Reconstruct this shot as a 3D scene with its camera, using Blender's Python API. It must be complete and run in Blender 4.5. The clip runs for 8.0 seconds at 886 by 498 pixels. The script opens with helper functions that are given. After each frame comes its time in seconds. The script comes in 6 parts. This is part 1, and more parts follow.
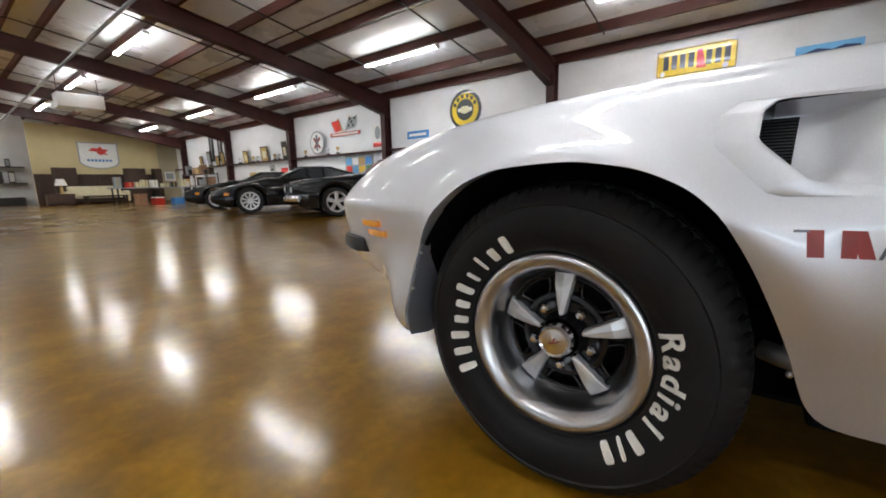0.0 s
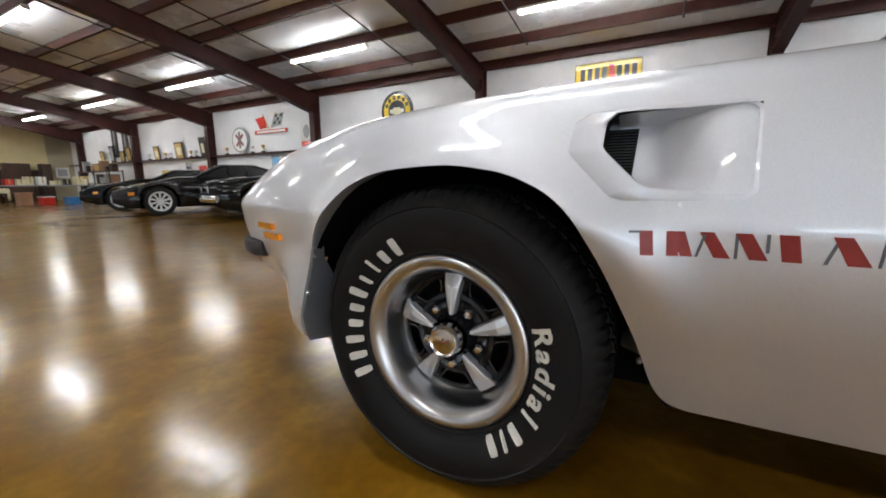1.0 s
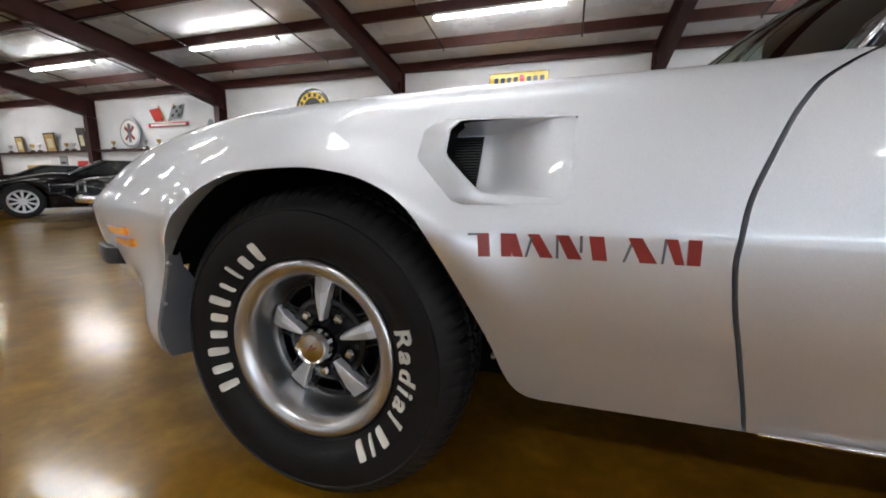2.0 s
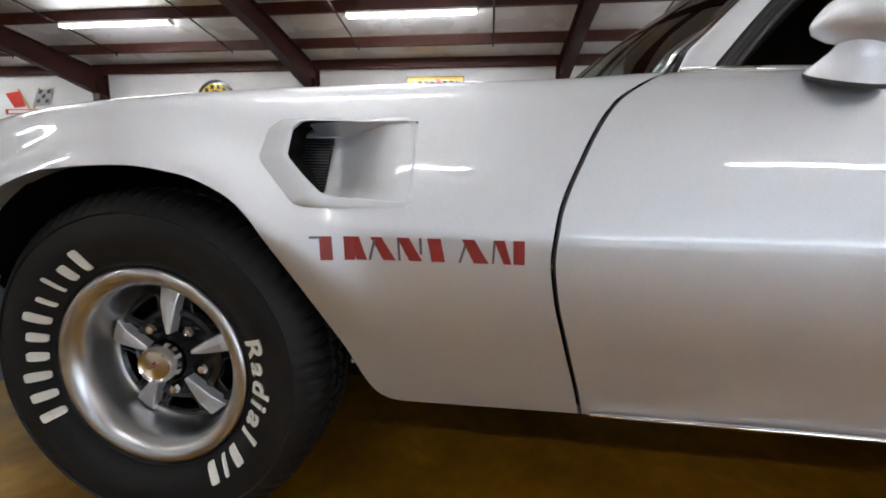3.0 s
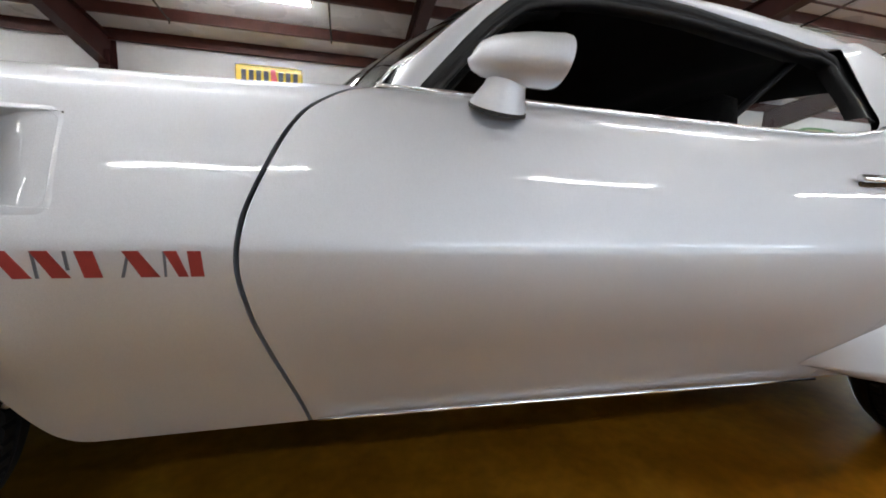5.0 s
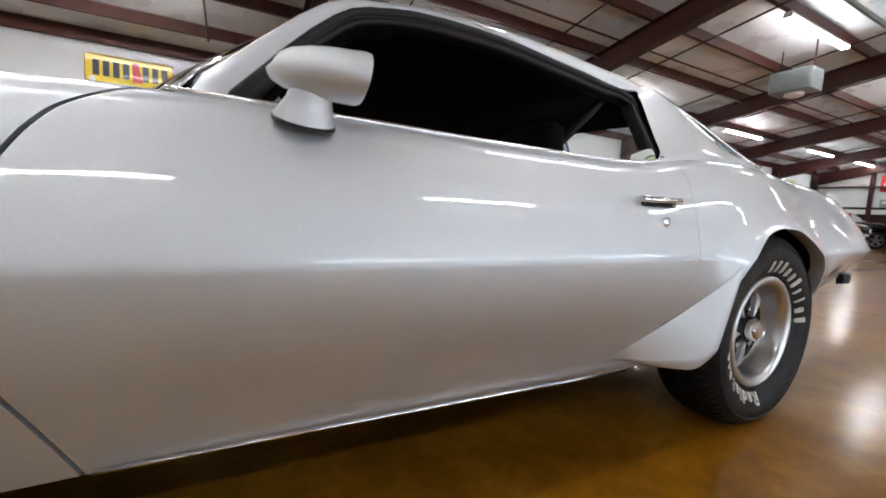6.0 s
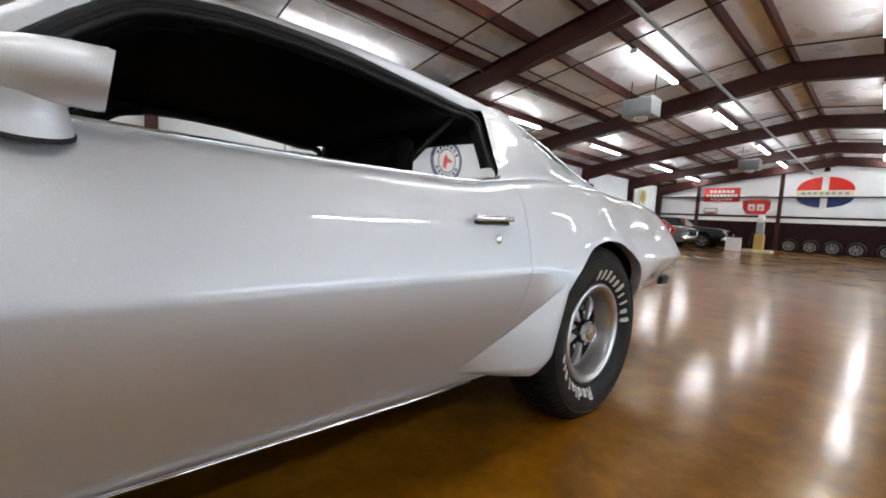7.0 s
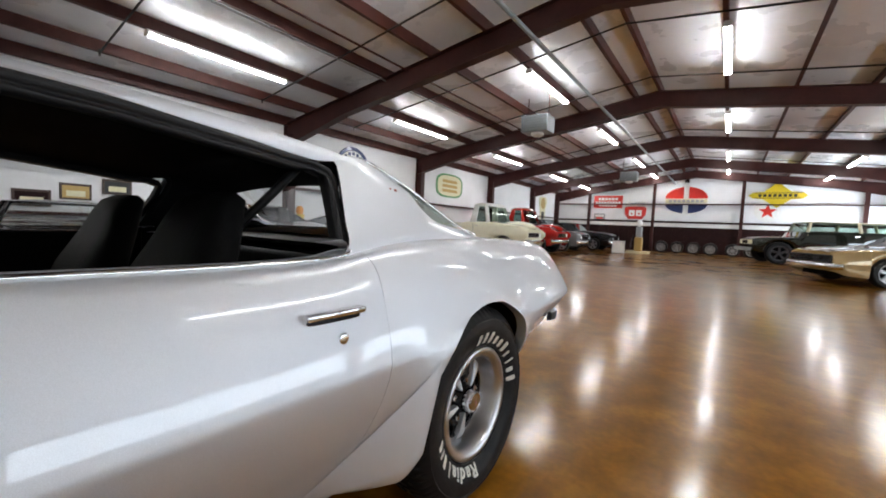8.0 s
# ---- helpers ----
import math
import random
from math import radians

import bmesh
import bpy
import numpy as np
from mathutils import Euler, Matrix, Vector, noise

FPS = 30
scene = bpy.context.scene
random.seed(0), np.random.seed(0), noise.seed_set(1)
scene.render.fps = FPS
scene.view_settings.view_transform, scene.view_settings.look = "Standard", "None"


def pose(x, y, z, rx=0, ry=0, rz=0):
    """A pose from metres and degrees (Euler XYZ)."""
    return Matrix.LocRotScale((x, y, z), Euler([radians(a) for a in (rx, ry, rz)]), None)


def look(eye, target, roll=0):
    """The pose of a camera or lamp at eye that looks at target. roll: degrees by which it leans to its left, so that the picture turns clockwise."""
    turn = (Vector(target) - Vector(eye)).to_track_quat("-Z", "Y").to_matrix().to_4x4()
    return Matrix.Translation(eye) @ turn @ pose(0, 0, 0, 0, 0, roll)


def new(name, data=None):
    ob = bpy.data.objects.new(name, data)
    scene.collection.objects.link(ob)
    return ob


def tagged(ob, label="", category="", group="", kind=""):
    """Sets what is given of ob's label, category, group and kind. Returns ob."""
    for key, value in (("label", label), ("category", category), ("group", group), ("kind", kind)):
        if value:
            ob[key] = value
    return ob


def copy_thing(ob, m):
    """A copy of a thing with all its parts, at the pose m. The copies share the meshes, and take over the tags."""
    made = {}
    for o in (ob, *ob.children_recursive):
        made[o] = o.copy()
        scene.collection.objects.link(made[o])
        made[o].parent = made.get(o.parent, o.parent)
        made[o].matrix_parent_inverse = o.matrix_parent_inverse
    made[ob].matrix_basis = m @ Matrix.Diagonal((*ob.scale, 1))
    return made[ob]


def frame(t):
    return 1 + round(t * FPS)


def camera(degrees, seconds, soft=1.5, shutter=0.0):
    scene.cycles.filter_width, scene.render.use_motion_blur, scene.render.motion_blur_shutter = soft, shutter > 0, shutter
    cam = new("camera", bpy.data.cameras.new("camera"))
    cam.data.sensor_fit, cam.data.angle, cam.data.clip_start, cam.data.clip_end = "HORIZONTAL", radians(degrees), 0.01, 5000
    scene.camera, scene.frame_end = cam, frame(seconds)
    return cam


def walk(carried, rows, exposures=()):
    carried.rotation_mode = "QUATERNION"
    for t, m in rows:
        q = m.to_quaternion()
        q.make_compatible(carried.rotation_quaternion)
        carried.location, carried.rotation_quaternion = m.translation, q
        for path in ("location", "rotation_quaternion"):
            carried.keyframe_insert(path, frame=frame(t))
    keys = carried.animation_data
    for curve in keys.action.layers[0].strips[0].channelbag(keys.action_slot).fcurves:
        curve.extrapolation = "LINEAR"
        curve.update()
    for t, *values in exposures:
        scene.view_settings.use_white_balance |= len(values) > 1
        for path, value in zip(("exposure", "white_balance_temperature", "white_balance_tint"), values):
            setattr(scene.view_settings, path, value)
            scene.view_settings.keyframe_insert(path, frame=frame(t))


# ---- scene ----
cam = camera(96.6, 8.0, soft=1.8)
PATH = [
    (0, (0.311, -0.792, 0.693), (-0.89, 0.772, 0.361), -1.3),
    (0.5, (0.351, -0.763, 0.693), (-0.733, 0.884, 0.361), -1.0),
    (1, (0.4, -0.731, 0.692), (-0.537, 1.005, 0.363), -0.6),
    (1.5, (0.455, -0.704, 0.693), (-0.321, 1.11, 0.367), -0.2),
    (3, (0.644, -0.654, 0.697), (0.415, 1.309, 0.389), 0.9),
    (3.5, (0.701, -0.648, 0.699), (0.63, 1.327, 0.396), 1.2),
    (4, (0.761, -0.648, 0.701), (0.87, 1.327, 0.407), 1.4),
    (5.5, (0.971, -0.683, 0.718), (1.663, 1.177, 0.464), 2.6),
    (6, (1.052, -0.71, 0.724), (1.979, 1.051, 0.525), 2.8),
    (6.5, (1.134, -0.743, 0.743), (2.27, 0.893, 0.566), 3.1),
    (7, (1.221, -0.766, 0.773), (2.554, 0.717, 0.614), 3.2),
    (7.5, (1.351, -0.747, 0.848), (2.834, 0.588, 0.71), 2.8),
    (8, (1.504, -0.725, 0.986), (3.123, 0.4425, 0.8667), 2.55),
]
walk(cam, [(t, look(eye, target, roll)) for t, eye, target, roll in PATH], [(0.0, 0.0), (1.5, -0.02), (3.0, -0.06), (5.5, -0.15), (6.5, -0.15), (8.0, -0.18)])

# ---- world and exposure ----
world = bpy.data.worlds.new("world")
scene.world = world
world.use_nodes = True
world.node_tree.nodes["Background"].inputs[0].default_value = (0.75, 0.85, 1.0, 1)
world.node_tree.nodes["Background"].inputs[1].default_value = 0.4
scene.view_settings.exposure = 0.0
TUBE = 67.0
# strength of the lamps in the added, unseen south windows
ADDED_DAYLIGHT = 14.0


# ---- materials ----
def mat(name, color, rough=0.5, metal=0.0, coat=0.0, var=0.0, scale=8.0, bump=0.0, bscale=60.0, rvar=0.0, island=0.0, spec=0.5):
    """A surface with a base colour, blotches and grain at two scales, uneven gloss and fine relief."""
    m = bpy.data.materials.new(name)
    m.use_nodes = True
    nt = m.node_tree
    b = nt.nodes["Principled BSDF"]
    b.inputs["Base Color"].default_value = (*color, 1)
    b.inputs["Roughness"].default_value = rough
    b.inputs["Metallic"].default_value = metal
    b.inputs["Coat Weight"].default_value = coat
    b.inputs["Coat Roughness"].default_value = 0.04
    b.inputs["Specular IOR Level"].default_value = spec
    co = nt.nodes.new("ShaderNodeTexCoord")
    if var:
        n1 = nt.nodes.new("ShaderNodeTexNoise")
        n1.inputs["Scale"].default_value = scale
        n1.inputs["Detail"].default_value = 6
        n2 = nt.nodes.new("ShaderNodeTexNoise")
        n2.inputs["Scale"].default_value = scale * 9
        n2.inputs["Detail"].default_value = 4
        add = nt.nodes.new("ShaderNodeMath")
        add.operation = "MULTIPLY_ADD"
        add.inputs[1].default_value = 0.45
        ramp = nt.nodes.new("ShaderNodeMapRange")
        ramp.inputs[1].default_value = 0.45
        ramp.inputs[2].default_value = 1.0
        ramp.inputs[3].default_value = 1 - var
        ramp.inputs[4].default_value = 1 + var
        mul = nt.nodes.new("ShaderNodeMix")
        mul.data_type = "RGBA"
        mul.blend_type = "MULTIPLY"
        mul.inputs[0].default_value = 1
        mul.inputs[6].default_value = (*color, 1)
        for n in (n1, n2):
            nt.links.new(co.outputs["Object"], n.inputs["Vector"])
        nt.links.new(n2.outputs[0], add.inputs[0])
        nt.links.new(n1.outputs[0], add.inputs[2])
        nt.links.new(add.outputs[0], ramp.inputs[0])
        nt.links.new(ramp.outputs[0], mul.inputs[7])
        nt.links.new(mul.outputs[2], b.inputs["Base Color"])
        if rvar:
            rr = nt.nodes.new("ShaderNodeMapRange")
            rr.inputs[1].default_value = 0.3
            rr.inputs[2].default_value = 0.7
            rr.inputs[3].default_value = max(0.02, rough - rvar)
            rr.inputs[4].default_value = rough + rvar
            nt.links.new(n1.outputs[0], rr.inputs[0])
            nt.links.new(rr.outputs[0], b.inputs["Roughness"])
    if bump:
        n3 = nt.nodes.new("ShaderNodeTexNoise")
        n3.inputs["Scale"].default_value = bscale
        n3.inputs["Detail"].default_value = 5
        bp = nt.nodes.new("ShaderNodeBump")
        bp.inputs["Strength"].default_value = bump
        bp.inputs["Distance"].default_value = 0.01
        nt.links.new(co.outputs["Object"], n3.inputs["Vector"])
        nt.links.new(n3.outputs[0], bp.inputs["Height"])
        nt.links.new(bp.outputs[0], b.inputs["Normal"])
    return m


def glow(name, color, strength):
    m = mat(name, color, 0.4)
    b = m.node_tree.nodes["Principled BSDF"]
    b.inputs["Emission Color"].default_value = (*color, 1)
    b.inputs["Emission Strength"].default_value = strength
    return m


def glass(name, color, rough=0.02, steep=3.0):
    """A thin pane: it lets light straight through, tinted, and mirrors by the angle."""
    m = bpy.data.materials.new(name)
    m.use_nodes = True
    nt = m.node_tree
    nt.nodes.remove(nt.nodes["Principled BSDF"])
    clear, gloss, mix, edge, power = (nt.nodes.new("ShaderNode" + k) for k in ("BsdfTransparent", "BsdfGlossy", "MixShader", "LayerWeight", "Math"))
    clear.inputs[0].default_value = (*color, 1)
    gloss.inputs["Roughness"].default_value = rough
    edge.inputs["Blend"].default_value = 0.5
    power.operation = "POWER"
    power.inputs[1].default_value = steep
    nt.links.new(edge.outputs["Facing"], power.inputs[0])
    nt.links.new(power.outputs[0], mix.inputs[0])
    nt.links.new(clear.outputs[0], mix.inputs[1])
    nt.links.new(gloss.outputs[0], mix.inputs[2])
    nt.links.new(mix.outputs[0], nt.nodes["Material Output"].inputs["Surface"])
    return m


def floor_material():
    """Acid-stained brown concrete under a clear gloss sealer: mottled amber and umber, darker pools, faint trowel marks."""
    m = bpy.data.materials.new("stained_concrete")
    m.use_nodes = True
    nt = m.node_tree
    b = nt.nodes["Principled BSDF"]
    co = nt.nodes.new("ShaderNodeTexCoord")
    big, mid, fine = (nt.nodes.new("ShaderNodeTexNoise") for _ in range(3))
    for n, s, d, w in ((big, 1.1, 4, 0.3), (mid, 5.0, 8, 0.2), (fine, 28.0, 3, 0.0)):
        n.inputs["Scale"].default_value = s
        n.inputs["Detail"].default_value = d
        n.inputs["Distortion"].default_value = w
        nt.links.new(co.outputs["Object"], n.inputs["Vector"])
    r1 = nt.nodes.new("ShaderNodeValToRGB")
    e = r1.color_ramp.elements
    e[0].position, e[0].color = 0.26, (0.105, 0.049, 0.0045, 1)
    e[1].position, e[1].color = 0.78, (0.36, 0.215, 0.030, 1)
    k = e.new(0.5)
    k.color = (0.200, 0.104, 0.0085, 1)
    mixf = nt.nodes.new("ShaderNodeMath")
    mixf.operation = "MULTIPLY_ADD"
    mixf.inputs[1].default_value = 0.62
    half = nt.nodes.new("ShaderNodeMath")
    half.operation = "MULTIPLY"
    half.inputs[1].default_value = 0.38
    nt.links.new(big.outputs[0], half.inputs[0])
    nt.links.new(mid.outputs[0], mixf.inputs[0])
    nt.links.new(half.outputs[0], mixf.inputs[2])
    nt.links.new(mixf.outputs[0], r1.inputs[0])
    spk = nt.nodes.new("ShaderNodeMapRange")
    spk.inputs[1].default_value, spk.inputs[2].default_value = 0.3, 0.7
    spk.inputs[3].default_value, spk.inputs[4].default_value = 0.86, 1.12
    mul = nt.nodes.new("ShaderNodeMix")
    mul.data_type, mul.blend_type = "RGBA", "MULTIPLY"
    mul.inputs[0].default_value = 1
    nt.links.new(fine.outputs[0], spk.inputs[0])
    nt.links.new(r1.outputs[0], mul.inputs[6])
    nt.links.new(spk.outputs[0], mul.inputs[7])
    # the colour turns redder towards the east end
    place = nt.nodes.new("ShaderNodeSeparateXYZ")
    drift = nt.nodes.new("ShaderNodeMapRange")
    drift.interpolation_type = "SMOOTHSTEP"
    drift.inputs[1].default_value, drift.inputs[2].default_value = -0.6, 2.2
    redden = nt.nodes.new("ShaderNodeMix")
    redden.data_type, redden.blend_type = "RGBA", "MULTIPLY"
    redden.inputs[7].default_value = (1.06, 0.85, 0.70, 1)
    nt.links.new(co.outputs["Object"], place.inputs[0])
    nt.links.new(place.outputs[0], drift.inputs[0])
    nt.links.new(drift.outputs[0], redden.inputs[0])
    nt.links.new(mul.outputs[2], redden.inputs[6])
    nt.links.new(redden.outputs[2], b.inputs["Base Color"])
    rr = nt.nodes.new("ShaderNodeMapRange")
    rr.inputs[1].default_value, rr.inputs[2].default_value = 0.3, 0.7
    rr.inputs[3].default_value, rr.inputs[4].default_value = 0.11, 0.17
    nt.links.new(big.outputs[0], rr.inputs[0])
    nt.links.new(rr.outputs[0], b.inputs["Coat Roughness"])
    b.inputs["Roughness"].default_value = 0.28
    b.inputs["Specular Tint"].default_value = (1.0, 0.88, 0.60, 1)
    b.inputs["Specular IOR Level"].default_value = 0.15
    b.inputs["Coat Weight"].default_value = 0.85
    b.inputs["Coat Tint"].default_value = (1.0, 0.93, 0.75, 1)
    b.inputs["Coat IOR"].default_value = 1.42
    # slight trowel waves in the sealer
    wave = nt.nodes.new("ShaderNodeTexNoise")
    wave.inputs["Scale"].default_value = 22.0
    wave.inputs["Detail"].default_value = 4
    relief = nt.nodes.new("ShaderNodeBump")
    relief.inputs["Strength"].default_value = 0.09
    relief.inputs["Distance"].default_value = 0.01
    nt.links.new(co.outputs["Object"], wave.inputs["Vector"])
    nt.links.new(wave.outputs[0], relief.inputs["Height"])
    nt.links.new(relief.outputs[0], b.inputs["Coat Normal"])
    return m


def paint_material():
    """Silver metallic lacquer: fine flake under a clear coat with a very slight orange peel."""
    m = bpy.data.materials.new("silver_paint")
    m.use_nodes = True
    nt = m.node_tree
    b = nt.nodes["Principled BSDF"]
    co = nt.nodes.new("ShaderNodeTexCoord")
    fl = nt.nodes.new("ShaderNodeTexNoise")
    fl.inputs["Scale"].default_value = 900
    cl = nt.nodes.new("ShaderNodeTexNoise")
    cl.inputs["Scale"].default_value = 5
    mr = nt.nodes.new("ShaderNodeMapRange")
    mr.inputs[1].default_value, mr.inputs[2].default_value = 0.3, 0.7
    mr.inputs[3].default_value, mr.inputs[4].default_value = 0.93, 1.07
    mul = nt.nodes.new("ShaderNodeMix")
    mul.data_type, mul.blend_type = "RGBA", "MULTIPLY"
    mul.inputs[0].default_value = 1
    mul.inputs[6].default_value = (0.795, 0.822, 0.87, 1)
    for n in (fl, cl):
        nt.links.new(co.outputs["Object"], n.inputs["Vector"])
    nt.links.new(fl.outputs[0], mr.inputs[0])
    nt.links.new(mr.outputs[0], mul.inputs[7])
    nt.links.new(mul.outputs[2], b.inputs["Base Color"])
    b.inputs["Metallic"].default_value = 0.86
    b.inputs["Roughness"].default_value = 0.56
    b.inputs["Coat Weight"].default_value = 1.0
    b.inputs["Coat Roughness"].default_value = 0.032
    bp = nt.nodes.new("ShaderNodeBump")
    bp.inputs["Strength"].default_value = 0.085
    bp.inputs["Distance"].default_value = 0.01
    nt.links.new(cl.outputs[0], bp.inputs["Height"])
    nt.links.new(bp.outputs[0], b.inputs["Coat Normal"])
    return m


FLOOR = floor_material()
SILVER = paint_material()
IRON = mat("oxide_red_steel", (0.042, 0.0105, 0.0085), 0.5, var=0.3, scale=3, bump=0.1, spec=0.3)
PURLIN = mat("purlin_red_steel", (0.062, 0.0165, 0.0115), 0.5, var=0.3, scale=4, bump=0.1, spec=0.3)
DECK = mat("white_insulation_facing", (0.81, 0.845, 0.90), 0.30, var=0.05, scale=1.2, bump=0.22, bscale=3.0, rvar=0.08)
WALLW = mat("white_wall_lining", (0.80, 0.81, 0.83), 0.55, var=0.06, scale=1.5, bump=0.35, bscale=4.0)
TAN = mat("tan_wall_paint", (0.60, 0.50, 0.27), 0.6, var=0.06, scale=2)
MAROON = mat("maroon_wainscot", (0.020, 0.0075, 0.007), 0.6, var=0.25, scale=5, spec=0.12)
WOODD = mat("dark_wood", (0.05, 0.025, 0.015), 0.45, var=0.3, scale=9)
BLACK = mat("black_rubber", (0.008, 0.008, 0.009), 0.5, var=0.3, scale=12, bump=0.15, bscale=220, spec=0.35)
TYRE = mat("tyre_rubber", (0.009, 0.009, 0.0097), 0.50, var=0.25, scale=14, bump=0.12, bscale=260, rvar=0.08, spec=0.22)
WHITE = mat("white_lettering", (0.78, 0.76, 0.70), 0.6, var=0.1, scale=30)
CHROME = mat("chrome", (0.80, 0.80, 0.80), 0.10, 1.0, var=0.05, scale=20)
POLISH = mat("polished_alloy", (0.58, 0.585, 0.60), 0.30, 1.0, var=0.03, scale=25)
SPOKE = mat("spoke_silver", (0.62, 0.63, 0.65), 0.35, 0.6, var=0.06, scale=30)
SATIN = mat("satin_black_enamel", (0.007, 0.007, 0.008), 0.24, var=0.2, scale=20, spec=0.45)
GLOSSB = mat("gloss_black", (0.010, 0.010, 0.011), 0.18, coat=0.6, var=0.2, scale=10)
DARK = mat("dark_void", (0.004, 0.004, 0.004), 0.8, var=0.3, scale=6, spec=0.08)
VINYL = mat("black_vinyl", (0.005, 0.005, 0.005), 0.6, var=0.25, scale=25, bump=0.2, bscale=180, spec=0.08)
AMBER = mat("amber_lens", (0.95, 0.36, 0.02), 0.15, coat=1.0, var=0.15, scale=60)
REDL = mat("red_lettering", (0.29, 0.032, 0.028), 0.4, var=0.15, scale=40)
GREYL = mat("grey_lettering", (0.13, 0.14, 0.17), 0.4, var=0.1, scale=40)
# spat grey with the shade inside the wheel arch put into its colour
FLAP = mat("shaded_spat_grey", (0.20, 0.215, 0.25), 0.4, 0.3, coat=0.4, var=0.08, scale=8)
RUBBER = mat("bumper_rubber", (0.018, 0.019, 0.022), 0.5, var=0.2, scale=30)
GALV = mat("galvanised_pipe", (0.42, 0.43, 0.44), 0.35, 0.9, var=0.15, scale=12)
GALVD = mat("dull_grey_rim", (0.30, 0.31, 0.32), 0.4, 0.2, var=0.15, scale=12)
GREYBOX = mat("grey_enamel", (0.23, 0.25, 0.26), 0.4, var=0.1, scale=6)
TUBEM = glow("fluorescent_tube", (0.96, 0.97, 0.965), TUBE)
FIXT = mat("white_enamel", (0.8, 0.8, 0.78), 0.35, var=0.05, scale=8)
GLASS = glass("clear_glass", (0.92, 0.95, 0.95))
TINT = glass("tinted_glass", (0.45, 0.52, 0.48), steep=5.0)


# ---- building blocks ----
def part(name, bm, material, parent=None, label="", smooth=False, angle=None):
    me = bpy.data.meshes.new(name)
    bm.normal_update()
    bm.to_mesh(me)
    bm.free()
    for mm in material if isinstance(material, (list, tuple)) else (material,):
        me.materials.append(mm)
    if smooth:
        me.shade_smooth()
        if angle:
            me.set_sharp_from_angle(angle=radians(angle))
    ob = new(name, me)
    if parent is not None:
        ob.parent = parent
    if label:
        ob["label"] = label
    return ob


def thing(name, label, category, m=None, group="", kind=""):
    ob = new(name)
    ob.empty_display_size = 0.1
    if m is not None:
        ob.matrix_basis = m
    return tagged(ob, label, category, group, kind)


def box(bm, x0, x1, y0, y1, z0, z1, bevel=0.0, m=None):
    vs = [bm.verts.new(p) for p in ((x0, y0, z0), (x1, y0, z0), (x1, y1, z0), (x0, y1, z0), (x0, y0, z1), (x1, y0, z1), (x1, y1, z1), (x0, y1, z1))]
    fs = [bm.faces.new([vs[i] for i in q]) for q in ((3, 2, 1, 0), (4, 5, 6, 7), (0, 1, 5, 4), (1, 2, 6, 5), (2, 3, 7, 6), (3, 0, 4, 7))]
    if bevel:
        es = list({e for f in fs for e in f.edges})
        r = bmesh.ops.bevel(bm, geom=es, offset=bevel, segments=2, affect="EDGES", profile=0.5)
        vs = list({v for f in r["faces"] for v in f.verts} | {v for v in vs if v.is_valid})
    if m is not None:
        bmesh.ops.transform(bm, matrix=m, verts=[v for v in vs if v.is_valid])
    return bm


def boxm(x0, x1, y0, y1, z0, z1, bevel=0.0, m=None):
    return box(bmesh.new(), x0, x1, y0, y1, z0, z1, bevel, m)


def rings(bm, loops, close_loop=True, cap0=False, cap1=False):
    """Skins a row of rings of points, each a list of (x, y, z)."""
    vv = [[bm.verts.new(p) for p in lp] for lp in loops]
    n = len(vv[0])
    for a, b in zip(vv, vv[1:]):
        for i in range(n if close_loop else n - 1):
            j = (i + 1) % n
            bm.faces.new((a[i], a[j], b[j], b[i]))
    if cap0:
        bm.faces.new(vv[0][::-1])
    if cap1:
        bm.faces.new(vv[-1])
    return vv


def lathe(bm, prof, segs=48, axis="y", centre=(0, 0, 0), a0=0.0, a1=360.0):
    """Turns a profile of (radius, along) round an axis."""
    full = abs(a1 - a0) >= 360
    n = segs if full else segs + 1
    loops = []
    for r, h in prof:
        lp = []
        for i in range(n):
            a = radians(a0 + (a1 - a0) * i / segs)
            c, s = r * math.cos(a), r * math.sin(a)
            p = (c, h, s) if axis == "y" else ((h, c, s) if axis == "x" else (c, s, h))
            lp.append((p[0] + centre[0], p[1] + centre[1], p[2] + centre[2]))
        loops.append(lp)
    return rings(bm, loops, full)


def sweep(bm, pts, rad, segs=8, squash=1.0, up=(0, 0, 1), caps=True):
    """A tube along points; rad is one radius or one for each point."""
    pts = [Vector(p) for p in pts]
    loops = []
    for i, p in enumerate(pts):
        d = (pts[min(i + 1, len(pts) - 1)] - pts[max(i - 1, 0)]).normalized()
        s = d.cross(Vector(up))
        s = s.normalized() if s.length > 1e-4 else Vector((1, 0, 0))
        u = s.cross(d)
        r = rad[i] if isinstance(rad, (list, tuple)) else rad
        loops.append([tuple(p + (s * math.cos(2 * math.pi * k / segs) + u * math.sin(2 * math.pi * k / segs) * squash) * r) for k in range(segs)])
    rings(bm, loops, True, caps, caps)
    return bm


